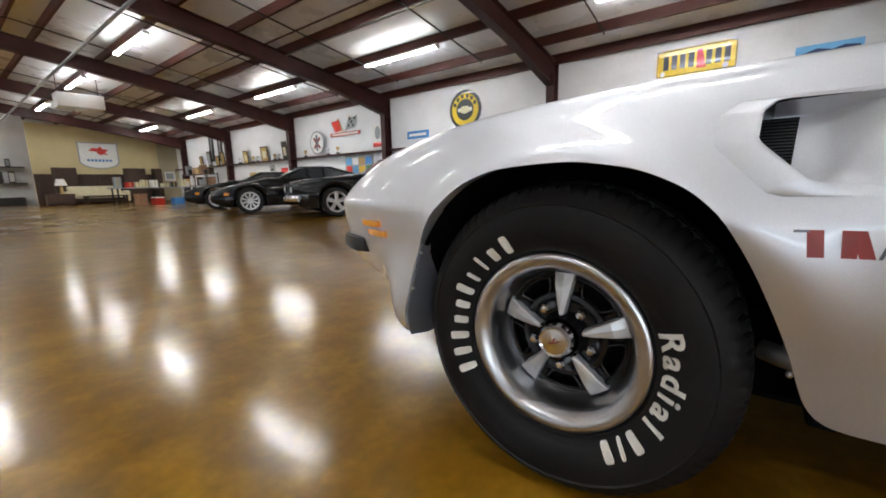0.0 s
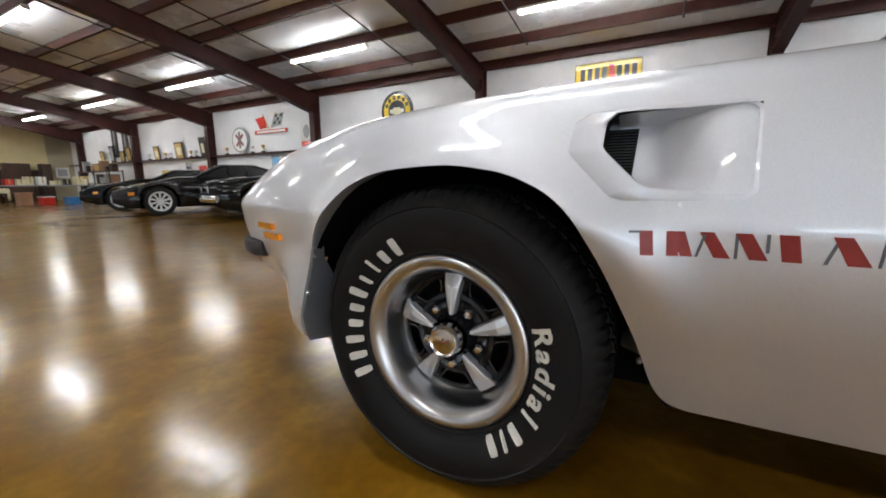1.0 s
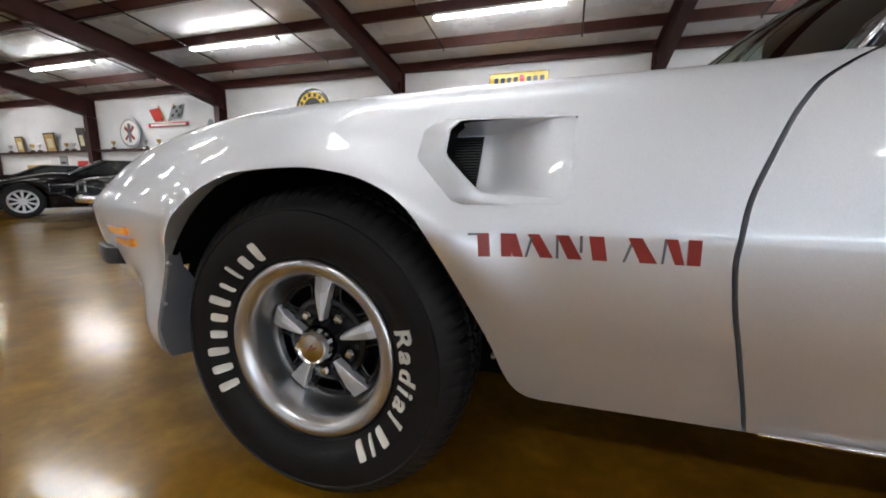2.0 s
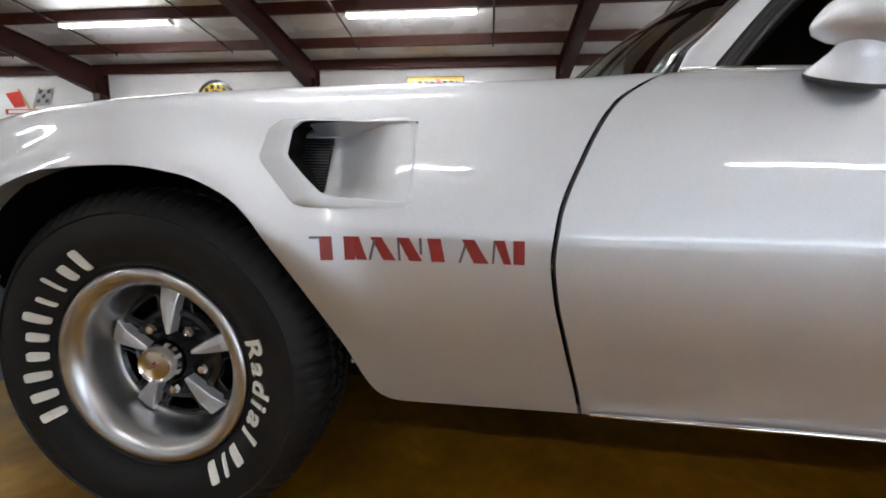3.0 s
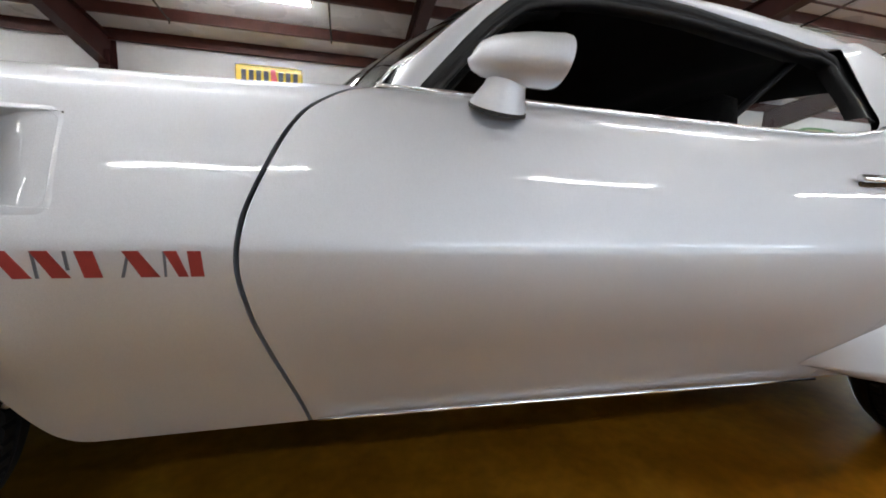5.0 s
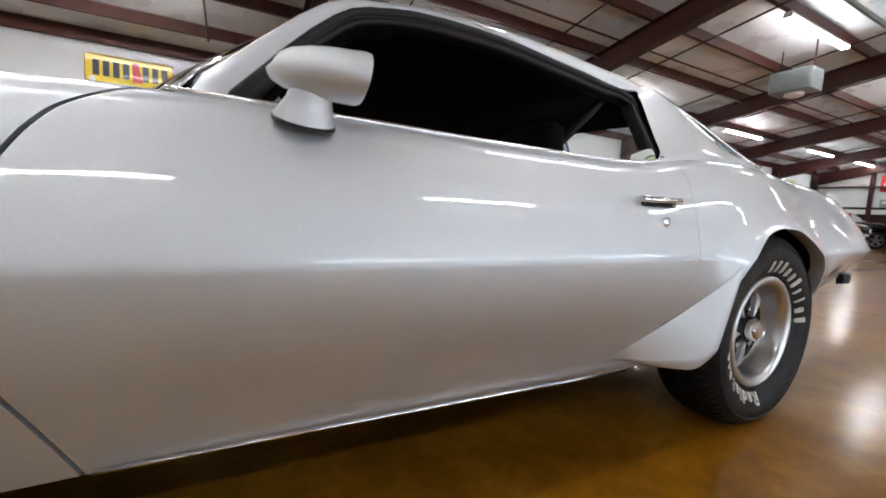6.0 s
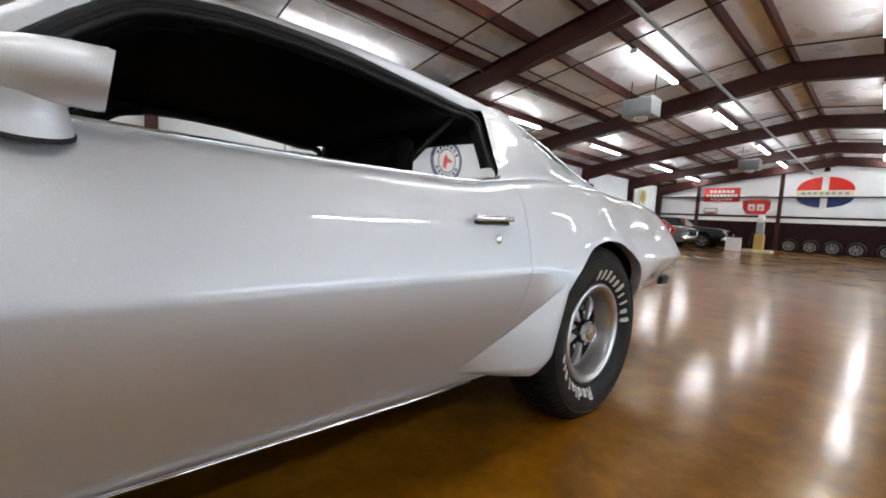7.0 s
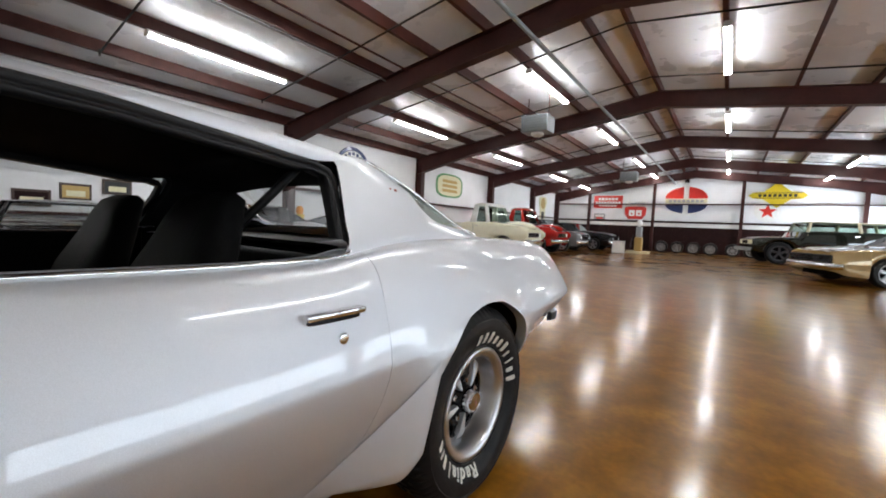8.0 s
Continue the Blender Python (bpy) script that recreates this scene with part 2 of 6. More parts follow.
def curve(xs, ys):
    """A smooth run through points that never overshoots between them."""
    xs, ys = np.asarray(xs, float), np.asarray(ys, float)
    h, d = np.diff(xs), np.diff(ys) / np.diff(xs)
    m = np.zeros(len(xs))
    m[0], m[-1] = d[0], d[-1]
    for i in range(1, len(xs) - 1):
        if d[i - 1] * d[i] > 0:
            w1, w2 = 2 * h[i] + h[i - 1], h[i] + 2 * h[i - 1]
            m[i] = (w1 + w2) / (w1 / d[i - 1] + w2 / d[i])

    def at(x):
        x = min(max(x, xs[0]), xs[-1])
        i = min(int(np.searchsorted(xs, x, side="right")) - 1, len(h) - 1)
        t = (x - xs[i]) / h[i]
        return float((2 * t**3 - 3 * t**2 + 1) * ys[i] + (t**3 - 2 * t**2 + t) * h[i] * m[i] + (-2 * t**3 + 3 * t**2) * ys[i + 1] + (t**3 - t**2) * h[i] * m[i + 1])

    return at


def smooth01(a, b, x):
    t = min(max((x - a) / (b - a), 0.0), 1.0)
    return t * t * (3 - 2 * t)


def rounded(poly, times=2, cut=0.25):
    for _ in range(times):
        out = []
        for (x0, z0), (x1, z1) in zip(poly, poly[1:] + poly[:1]):
            out += [(x0 + (x1 - x0) * cut, z0 + (z1 - z0) * cut), (x1 + (x0 - x1) * cut, z1 + (z0 - z1) * cut)]
        poly = out
    return poly


# ---- the hall ----
WEST, EAST, NORTH, SOUTH = -30.5, 28.6, 9.25, -7.25
RIDGE, SLOPE = 1.05, 0.15
FRAMES = (-26.6, -21.0, -15.3, -9.6, -3.75, 2.15, 7.8, 13.4, 19.0, 24.2, 28.4)


def under(y):
    """Height of the rafters' underside."""
    return 4.35 - (SLOPE if y > RIDGE else 0.122) * abs(y - RIDGE)


def top(y):
    return under(y) + 0.42


floor = tagged(part("floor", boxm(WEST - 0.3, EAST + 0.3, SOUTH - 0.3, NORTH + 0.3, -0.2, 0.0), FLOOR), "glossy brown acid-stained concrete floor", "floor", kind="structure")


def wall(name, x0, x1, y0, y1, z1, material, label):
    return tagged(part(name, boxm(x0, x1, y0, y1, 0.0, z1), material), label, "wall", kind="structure")


wall("wall_north", WEST, EAST, NORTH, NORTH + 0.15, 4.0, WALLW, "white faced insulated metal side wall")
# unseen south wall, with an added band of windows between the posts for light
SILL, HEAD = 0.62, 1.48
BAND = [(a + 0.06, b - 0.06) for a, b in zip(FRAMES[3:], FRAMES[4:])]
bm = bmesh.new()
box(bm, WEST, EAST, SOUTH - 0.15, SOUTH, 0.0, SILL)
box(bm, WEST, EAST, SOUTH - 0.15, SOUTH, HEAD, 4.0)
edges = [WEST] + [e for d in BAND for e in d] + [EAST]
for a, b in zip(edges[::2], edges[1::2]):
    box(bm, a, b, SOUTH - 0.15, SOUTH, SILL, HEAD)
tagged(part("wall_south", bm, WALLW), "unseen white side wall with an added band of windows", "wall", kind="structure")
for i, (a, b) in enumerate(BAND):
    win = thing("window_" + str(i + 1), "added wide window with a dark red frame, out of view", "window", kind="structure")
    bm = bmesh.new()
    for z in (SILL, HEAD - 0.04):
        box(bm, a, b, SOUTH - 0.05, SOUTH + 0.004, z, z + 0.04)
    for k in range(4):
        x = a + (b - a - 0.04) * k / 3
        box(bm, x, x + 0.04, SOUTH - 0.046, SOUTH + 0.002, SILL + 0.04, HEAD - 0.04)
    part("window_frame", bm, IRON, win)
    # area lamp in the added window; bay strengths are set to light the car's flank
    lamp = bpy.data.lights.new("added_daylight", "AREA")
    lamp.shape, lamp.size, lamp.size_y, lamp.energy, lamp.color = "RECTANGLE", b - a, HEAD - SILL, ADDED_DAYLIGHT * (b - a) * (14 if b > 25 else 4 if b > 20 else 1.6 if 2 < a < 12 else 0.12), (0.76, 0.88, 1.0)
    new("added_daylight", lamp).matrix_basis = look(((a + b) / 2, SOUTH - 0.10, (SILL + HEAD) / 2), ((a + b) / 2, 0, (SILL + HEAD) / 2))
wall("wall_east", EAST, EAST + 0.15, SOUTH - 0.15, NORTH + 0.15, 5.2, WALLW, "white end wall of the hall")
wall("wall_west", WEST - 0.15, WEST, SOUTH - 0.15, NORTH + 0.15, 5.2, WALLW, "white end wall of the hall")

# ceiling lining that sags a little between the purlins
PURLINS = [1.60, 3.02, 4.25, 5.50, 6.95, 8.22, 0.98, -0.46, -1.74, -2.98, -4.40, -5.65, -6.75]
bm = bmesh.new()
ys = sorted({round(SOUTH + i * (NORTH - SOUTH) / 96, 4) for i in range(97)} | {RIDGE})
xs = [WEST + i * (EAST - WEST) / 60 for i in range(61)]
rows = []
for y in ys:
    near = min(abs(y - p) for p in PURLINS)
    sag = 0.035 * smooth01(0.0, 0.65, near)
    rows.append([(x, y, top(y) + 0.20 - sag) for x in xs])
rings(bm, rows, close_loop=False)
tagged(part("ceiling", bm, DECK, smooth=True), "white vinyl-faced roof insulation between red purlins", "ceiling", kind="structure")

for fx in FRAMES:
    fr = thing("steel_frame", "dark oxide-red steel portal frame of the hall", "steel frame", group="portal frames", kind="structure")
    for side in (1, -1):
        yw = NORTH if side > 0 else SOUTH
        bm = bmesh.new()
        a, b = (yw - 0.30 * side, yw)
        y0, y1 = min(a, b), max(a, b)
        box(bm, fx - 0.10, fx + 0.10, a - 0.008, a + 0.008, 0, 3.25)
        box(bm, fx - 0.10, fx + 0.10, yw - 0.02 * side - 0.006, yw - 0.02 * side + 0.006, 0, 3.55)
        box(bm, fx - 0.006, fx + 0.006, y0 + 0.01, y1 - 0.02, 0, 3.5)
        part("post", bm, IRON, fr)
        bm = bmesh.new()
        n = 10
        for lo, hi, w in ((0.0, 0.014, 0.10), (0.406, 0.42, 0.10), (0.014, 0.406, 0.008)):
            loops = []
            for i in range(n + 1):
                y = yw + (RIDGE - yw) * i / n
                haunch = 0.22 * max(0.0, 1 - i / 3.0)
                za = under(y) + (lo - haunch if lo < 0.3 else lo)
                zb = under(y) + (hi - haunch if hi < 0.1 else hi)
                loops.append([(fx - w, y, za), (fx + w, y, za), (fx + w, y, zb), (fx - w, y, zb)])
            rings(bm, loops, True, True, True)
        part("rafter", bm, IRON, fr)

for i, y in enumerate(sorted(PURLINS) + [NORTH - 0.12, SOUTH + 0.12]):
    bm = bmesh.new()
    z = top(y) + (0.0 if i < len(PURLINS) else -0.06)
    h = 0.20 if i < len(PURLINS) else 0.24
    box(bm, WEST, EAST, y - 0.004, y + 0.004, z, z + h)
    box(bm, WEST, EAST, y + 0.004, y + 0.07, z, z + 0.006)
    box(bm, WEST, EAST, y + 0.063, y + 0.07, z + 0.006, z + 0.022)
    tagged(part("purlin", bm, PURLIN), "oxide-red steel roof purlin", "purlin", "roof purlins", "structure")

# brace rods across the roof below the purlins
for fx in FRAMES:
    for d in (1.45, 4.35):
        bm = bmesh.new()
        for a, b in ((8.2, RIDGE), (RIDGE, -6.2)):
            sweep(bm, [(fx + d, a, top(a) - 0.03), (fx + d, b, top(b) - 0.03)], 0.017, 6)
        sweep(bm, [(fx + d, 8.2, top(8.2) - 0.08), (fx + d, 8.2, top(8.2) + 0.03)], 0.016, 6)
        tagged(part("brace_rod", bm, BLACK), "thin dark brace rod under the purlins", "brace rod", "brace rods", "structure")


# ---- fluorescent lamps ----
def strip_lamp():
    lamp = thing("strip_lamp", "lit white fluorescent strip lamp under a purlin", "ceiling lamp", group="strip lamps")
    bm = bmesh.new()
    box(bm, -1.22, 1.22, -0.057, 0.057, 0.0, 0.05, 0.008)
    part("housing", bm, FIXT, lamp)
    for s in (-0.040, 0.040):
        bm = bmesh.new()
        sweep(bm, [(-1.19, s, -0.022), (1.19, s, -0.022)], 0.019, 8)
        part("tube", bm, TUBEM, lamp, "glowing white tube", smooth=True, angle=50)
    for s in (-1.205, 1.205):
        part("end_cap", boxm(s - 0.015, s + 0.015, -0.07, 0.07, -0.05, 0.02), FIXT, lamp)
    return lamp


lamp0 = strip_lamp()
spots = [(x, y) for y in (6.98, 3.05, -0.46, -4.4) for x in (-24.9, -18.7, -12.7, -6.9, -0.9, 5.1, 10.85, 16.6, 22.6, 27.2)] + [(-29.2, -0.46), (-29.2, -4.4)]
for i, (x, y) in enumerate(spots):
    m = pose(x, y, top(y) - 0.052)
    if i == 0:
        lamp0.matrix_basis = m
    else:
        copy_thing(lamp0, m)

# ---- the silver car ----
YC = 0.885
car = thing("silver_coupe", "silver metallic seventies muscle coupe with white-lettered tyres", "car")


def spl(pairs):
    return curve([p[0] for p in pairs], [p[1] for p in pairs])


side_in = spl([(0.18, 0.123), (0.24, 0.094), (0.274, 0.078), (0.35, 0.041), (0.40, 0.0175), (0.45, -0.0070), (0.50, -0.0265), (0.55, -0.0410), (0.58, -0.0473), (0.60, -0.0505), (0.6246, -0.0531), (0.6254, -0.0531), (0.632, -0.0522), (0.64, -0.0503), (0.66, -0.0456), (0.70, -0.0354), (0.74, -0.0236), (0.77, -0.0137), (0.81, 0.0018), (0.84, 0.0175), (0.864, 0.035), (0.878, 0.056), (0.887, 0.085), (0.891, 0.13)])
plan_in = spl([(-1.05, 0.85), (-1.035, 0.62), (-1.0, 0.41), (-0.94, 0.28), (-0.86, 0.197), (-0.76, 0.151), (-0.67, 0.117), (-0.51, 0.066), (-0.40, 0.037), (-0.30, 0.0155), (-0.2, 0.0035), (-0.1, 0.0), (2.2, 0.0), (2.5, -0.004), (3.2, 0.004), (3.6, 0.040), (3.85, 0.085), (3.93, 0.108), (3.97, 0.130)])
z_top = spl([(-1.05, 0.60), (-0.97, 0.65), (-0.87, 0.705), (-0.75, 0.754), (-0.6, 0.796), (-0.35, 0.837), (-0.17, 0.858), (0.07, 0.874), (0.25, 0.881), (0.4, 0.884), (0.6, 0.887), (0.77, 0.890), (0.92, 0.897), (1.13, 0.898), (1.25, 0.895), (1.63, 0.889), (1.9, 0.887), (2.10, 0.892), (2.23, 0.914), (2.5, 0.936), (2.9, 0.940), (3.4, 0.928), (3.8, 0.908), (3.97, 0.88)])
ARCH_F = spl([(-0.440, 0.272), (-0.433, 0.31), (-0.408, 0.40), (-0.362, 0.510), (-0.268, 0.631), (-0.19, 0.690), (-0.10, 0.718), (0.03, 0.726), (0.138, 0.713), (0.223, 0.682), (0.278, 0.638), (0.315, 0.580), (0.357, 0.485), (0.388, 0.40), (0.404, 0.345), (0.413, 0.318), (0.423, 0.297), (0.437, 0.280), (0.456, 0.269), (0.480, 0.265)])
ARCH_R = spl([(2.378, 0.30), (2.385, 0.39), (2.408, 0.480), (2.461, 0.595), (2.53, 0.656), (2.61, 0.697), (2.73, 0.717), (2.83, 0.711), (2.92, 0.682), (3.01, 0.625), (3.06, 0.56), (3.082, 0.465), (3.088, 0.38)])
low = spl([(-1.05, 0.46), (-0.95, 0.44), (-0.75, 0.405), (-0.65, 0.382), (-0.56, 0.335), (-0.49, 0.292), (-0.440, 0.272), (0.480, 0.265), (0.82, 0.268), (1.75, 0.255), (2.15, 0.248), (2.37, 0.25), (3.088, 0.38), (3.5, 0.448), (3.97, 0.525)])
seam_f = spl([(0.24, 0.838), (0.323, 0.815), (0.438, 0.778), (0.528, 0.752), (0.595, 0.742), (0.652, 0.748), (0.743, 0.781), (0.832, 0.833), (0.864, 0.877), (0.878, 0.903), (0.90, 0.948)])
seam_r = spl([(0.22, 2.13), (0.32, 2.15), (0.46, 2.205), (0.61, 2.236), (0.7, 2.242), (0.84, 2.242), (0.89, 2.234), (0.93, 2.22)])


def bottom(x):
    if -0.440 <= x <= 0.480:
        return ARCH_F(x)
    if 2.378 <= x <= 3.088:
        return ARCH_R(x)
    return low(x)


def skin(x, z):
    """Distance of the body side from the plane of the hub caps, inwards positive."""
    zt = z_top(x)
    zz = z if z < 0.64 else 0.64 + (z - 0.64) * (0.891 - 0.64) / max(zt - 0.64, 0.02)
    y = side_in(min(zz, 0.891)) + plan_in(x)
    y -= 0.115 * smooth01(0.55, 0.29, z) * smooth01(-0.68, -0.46, x) * (1 - smooth01(-0.2, 0.0, x))
    y += 0.11 * smooth01(2.6, 3.3, x) * smooth01(0.56, 1.02, z)
    y += 0.07 * smooth01(3.08, 3.5, x) * min(1.0, max(0.0, (0.622 - z) / 0.13))
    rf = math.hypot(x - 0.03, z - 0.315) - 0.410
    y -= 0.033 * math.exp(-((rf / 0.060) ** 2)) * smooth01(0.36, 0.62, z)
    rr = math.hypot((x - 2.735) * 1.04, z - 0.34) - 0.375
    y -= (0.018 + 0.010 * smooth01(2.64, 2.46, x)) * math.exp(-((rr / 0.075) ** 2)) * smooth01(0.33, 0.5, z)
    return y


CREASE = 0.625


def stations(a, b, step, extra=()):
    out = set(extra)
    n = max(2, round((b - a) / step))
    out |= {a + (b - a) * i / n for i in range(n + 1)}
    for e0, sgn in ((-0.440, 1), (0.480, -1), (2.378, 1), (3.088, -1)):
        if a < e0 < b:
            out |= {e0 + sgn * d for d in (0.0, 0.0015, 0.004, 0.008, 0.013, 0.02, 0.03)} | {e0 - sgn * 0.0008}
    return sorted(out)


def side_panel(name, a, b, material, edge_a=None, edge_b=None, shelf=0.0, lip=0.045, rows=52, label="", hole=None, step=0.014, far=False):
    """A body panel between two lengths; an edge may be a seam that leans with height. shelf: how far the top turns in. hole: faces to leave open."""
    bm = bmesh.new()
    cols = []
    for xc in stations(a, b, step):
        zb, zt = bottom(xc), z_top(xc)
        col = []
        za = zb + 0.004
        col.append((xc, skin(xc, zb) + lip, za))
        col.append((xc, skin(xc, zb) + 0.008, zb - 0.001))
        crease = CREASE + max(0.0, zb - CREASE + 0.06)
        half = rows // 2
        levels = [zb + (crease - zb) * j / half for j in range(half)] + [crease + (zt - crease) * (1 - (1 - j / half) ** 1.5) for j in range(half + 1)]
        for z in levels:
            x = xc
            if edge_b:
                x += (edge_b(z) - b) * smooth01(0.0, 1.0, (xc - (b - 0.26)) / 0.26)
            if edge_a:
                x += (edge_a(z) - a) * smooth01(0.0, 1.0, ((a + 0.26) - xc) / 0.26)
            col.append((x, skin(x, z), z))
        x, y, z = col[-1]
        for k in (0.25, 0.5, 0.75, 1.0) if shelf else ():
            col.append((x, y + shelf * k, z + 0.006 * k - 0.002 * k * k))
        cols.append(col)
    rings(bm, cols, close_loop=False)
    # turned-in edges at the seams
    for col in (cols[0], cols[-1]):
        rings(bm, [col, [(x, y + 0.03, z) for x, y, z in col]], close_loop=False)
    if hole:
        bmesh.ops.delete(bm, geom=[f for f in bm.faces if hole(f.calc_center_median())], context="FACES")
    bmesh.ops.remove_doubles(bm, verts=bm.verts, dist=0.0002)
    if far:
        for v in bm.verts:
            v.co.y = 2 * YC - v.co.y
    bmesh.ops.recalc_face_normals(bm, faces=bm.faces)
    return part(name, bm, material, car, label, smooth=True, angle=40)


def inside(poly, x, z):
    hit = False
    for (x0, z0), (x1, z1) in zip(poly, poly[1:] + poly[:1]):
        if (z0 > z) != (z1 > z) and x < (x1 - x0) * (z - z0) / (z1 - z0) + x0:
            hit = not hit
    return hit


VENT = [(0.521, 0.806), (0.518, 0.668), (0.352, 0.668), (0.285, 0.742), (0.300, 0.804)]
for far in (False, True):
    side_panel("nose_cover", -1.05, -0.3195, SILVER, shelf=0.10, step=0.02, far=far)
    side_panel("front_fender", -0.320, 0.742, SILVER, edge_b=lambda z: seam_f(z) - 0.004, shelf=0.10, hole=None if far else (lambda c: inside(VENT, c.x, c.z) and c.y < 0.06), step=0.03 if far else 0.006, rows=24 if far else 64, far=far)
    side_panel("door", 0.742, 2.242, SILVER, edge_a=lambda z: seam_f(z) + 0.004, edge_b=lambda z: seam_r(z) - 0.0008, step=0.02, far=far)
    side_panel("quarter_panel", 2.242, 3.97, SILVER, edge_a=lambda z: seam_r(z) + 0.0006, shelf=0.12, step=0.02, far=far)


def far_side():
    """Hood, deck, end panels, bulkheads and wheel wells."""
    for nm, x in (("nose_panel", -1.05), ("tail_panel", 3.97)):
        pts = [(skin(x, z), z) for z in [bottom(x) + (z_top(x) - bottom(x)) * j / 10 for j in range(11)]]
        bm = bmesh.new()
        rings(bm, [[(x, y, z) for y, z in pts], [(x + (0.02 if x > 0 else -0.02), YC, z) for y, z in pts], [(x, 2 * YC - y, z) for y, z in pts]], close_loop=False)
        part(nm, bm, SILVER, car, smooth=True)
    for nm, a, b, inset in (("hood", -1.05, 0.99, 0.10), ("deck_lid", 2.72, 3.97, 0.12)):
        bm = bmesh.new()
        cols = []
        for x in stations(a, b, 0.06):
            y0 = skin(x, z_top(x)) + inset - 0.004
            col = []
            for j in range(17):
                t = j / 16
                y = y0 + (2 * (YC - y0)) * t
                col.append((x, y, z_top(x) + 0.002 + 0.012 * math.sin(math.pi * t)))
            cols.append(col)
        rings(bm, cols, close_loop=False)
        part(nm, bm, SILVER, car, smooth=True)
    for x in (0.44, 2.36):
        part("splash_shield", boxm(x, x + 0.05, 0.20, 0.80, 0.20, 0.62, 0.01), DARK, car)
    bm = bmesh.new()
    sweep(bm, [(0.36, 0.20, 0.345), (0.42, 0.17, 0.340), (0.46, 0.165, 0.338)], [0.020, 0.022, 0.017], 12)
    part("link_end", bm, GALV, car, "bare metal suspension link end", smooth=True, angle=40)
    # unseen dark boxes under the body, added to keep light from below the car
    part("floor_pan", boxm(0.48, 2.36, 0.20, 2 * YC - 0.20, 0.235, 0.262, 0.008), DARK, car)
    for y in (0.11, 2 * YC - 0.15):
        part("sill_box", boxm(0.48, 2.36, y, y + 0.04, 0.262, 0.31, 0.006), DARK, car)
    part("front_light_block", boxm(-0.40, 0.47, 0.34, 2 * YC - 0.34, 0.17, 0.40, 0.02), DARK, car)
    part("rear_light_block", boxm(2.62, 2.86, 0.30, 2 * YC - 0.30, 0.20, 0.46, 0.05), DARK, car)
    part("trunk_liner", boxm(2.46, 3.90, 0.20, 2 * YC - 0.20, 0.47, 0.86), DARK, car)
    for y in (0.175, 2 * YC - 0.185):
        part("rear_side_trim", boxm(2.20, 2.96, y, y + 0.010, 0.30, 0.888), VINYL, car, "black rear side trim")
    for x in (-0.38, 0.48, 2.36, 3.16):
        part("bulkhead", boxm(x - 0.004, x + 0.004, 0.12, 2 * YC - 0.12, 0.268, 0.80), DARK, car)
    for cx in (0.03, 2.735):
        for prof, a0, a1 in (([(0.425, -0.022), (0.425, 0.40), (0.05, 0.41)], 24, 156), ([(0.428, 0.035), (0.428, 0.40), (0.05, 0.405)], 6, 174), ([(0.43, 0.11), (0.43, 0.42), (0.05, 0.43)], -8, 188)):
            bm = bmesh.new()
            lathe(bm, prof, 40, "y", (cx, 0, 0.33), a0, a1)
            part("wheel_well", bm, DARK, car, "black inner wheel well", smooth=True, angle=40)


far_side()


def slotted_disc(bm):
    """The pressed wheel disc: rings of one sheet, with five long slots left open between the spokes."""
    prof = [(0.146, 0.080), (0.142, 0.070), (0.134, 0.066), (0.129, 0.072), (0.103, 0.074), (0.098, 0.064), (0.088, 0.062), (0.078, 0.070), (0.056, 0.070), (0.050, 0.056), (0.044, 0.036)]
    vv = lathe(bm, prof, 120, "y")
    drop = [f for f in bm.faces if 0.103 < f.calc_center_median().xz.length < 0.129 and 9 < abs((math.degrees(math.atan2(f.calc_center_median().z, f.calc_center_median().x)) - 90 + 36) % 72 - 36) and abs((math.degrees(math.atan2(f.calc_center_median().z, f.calc_center_median().x)) - 90) % 72 - 36) < 20]
    bmesh.ops.delete(bm, geom=drop, context="FACES")


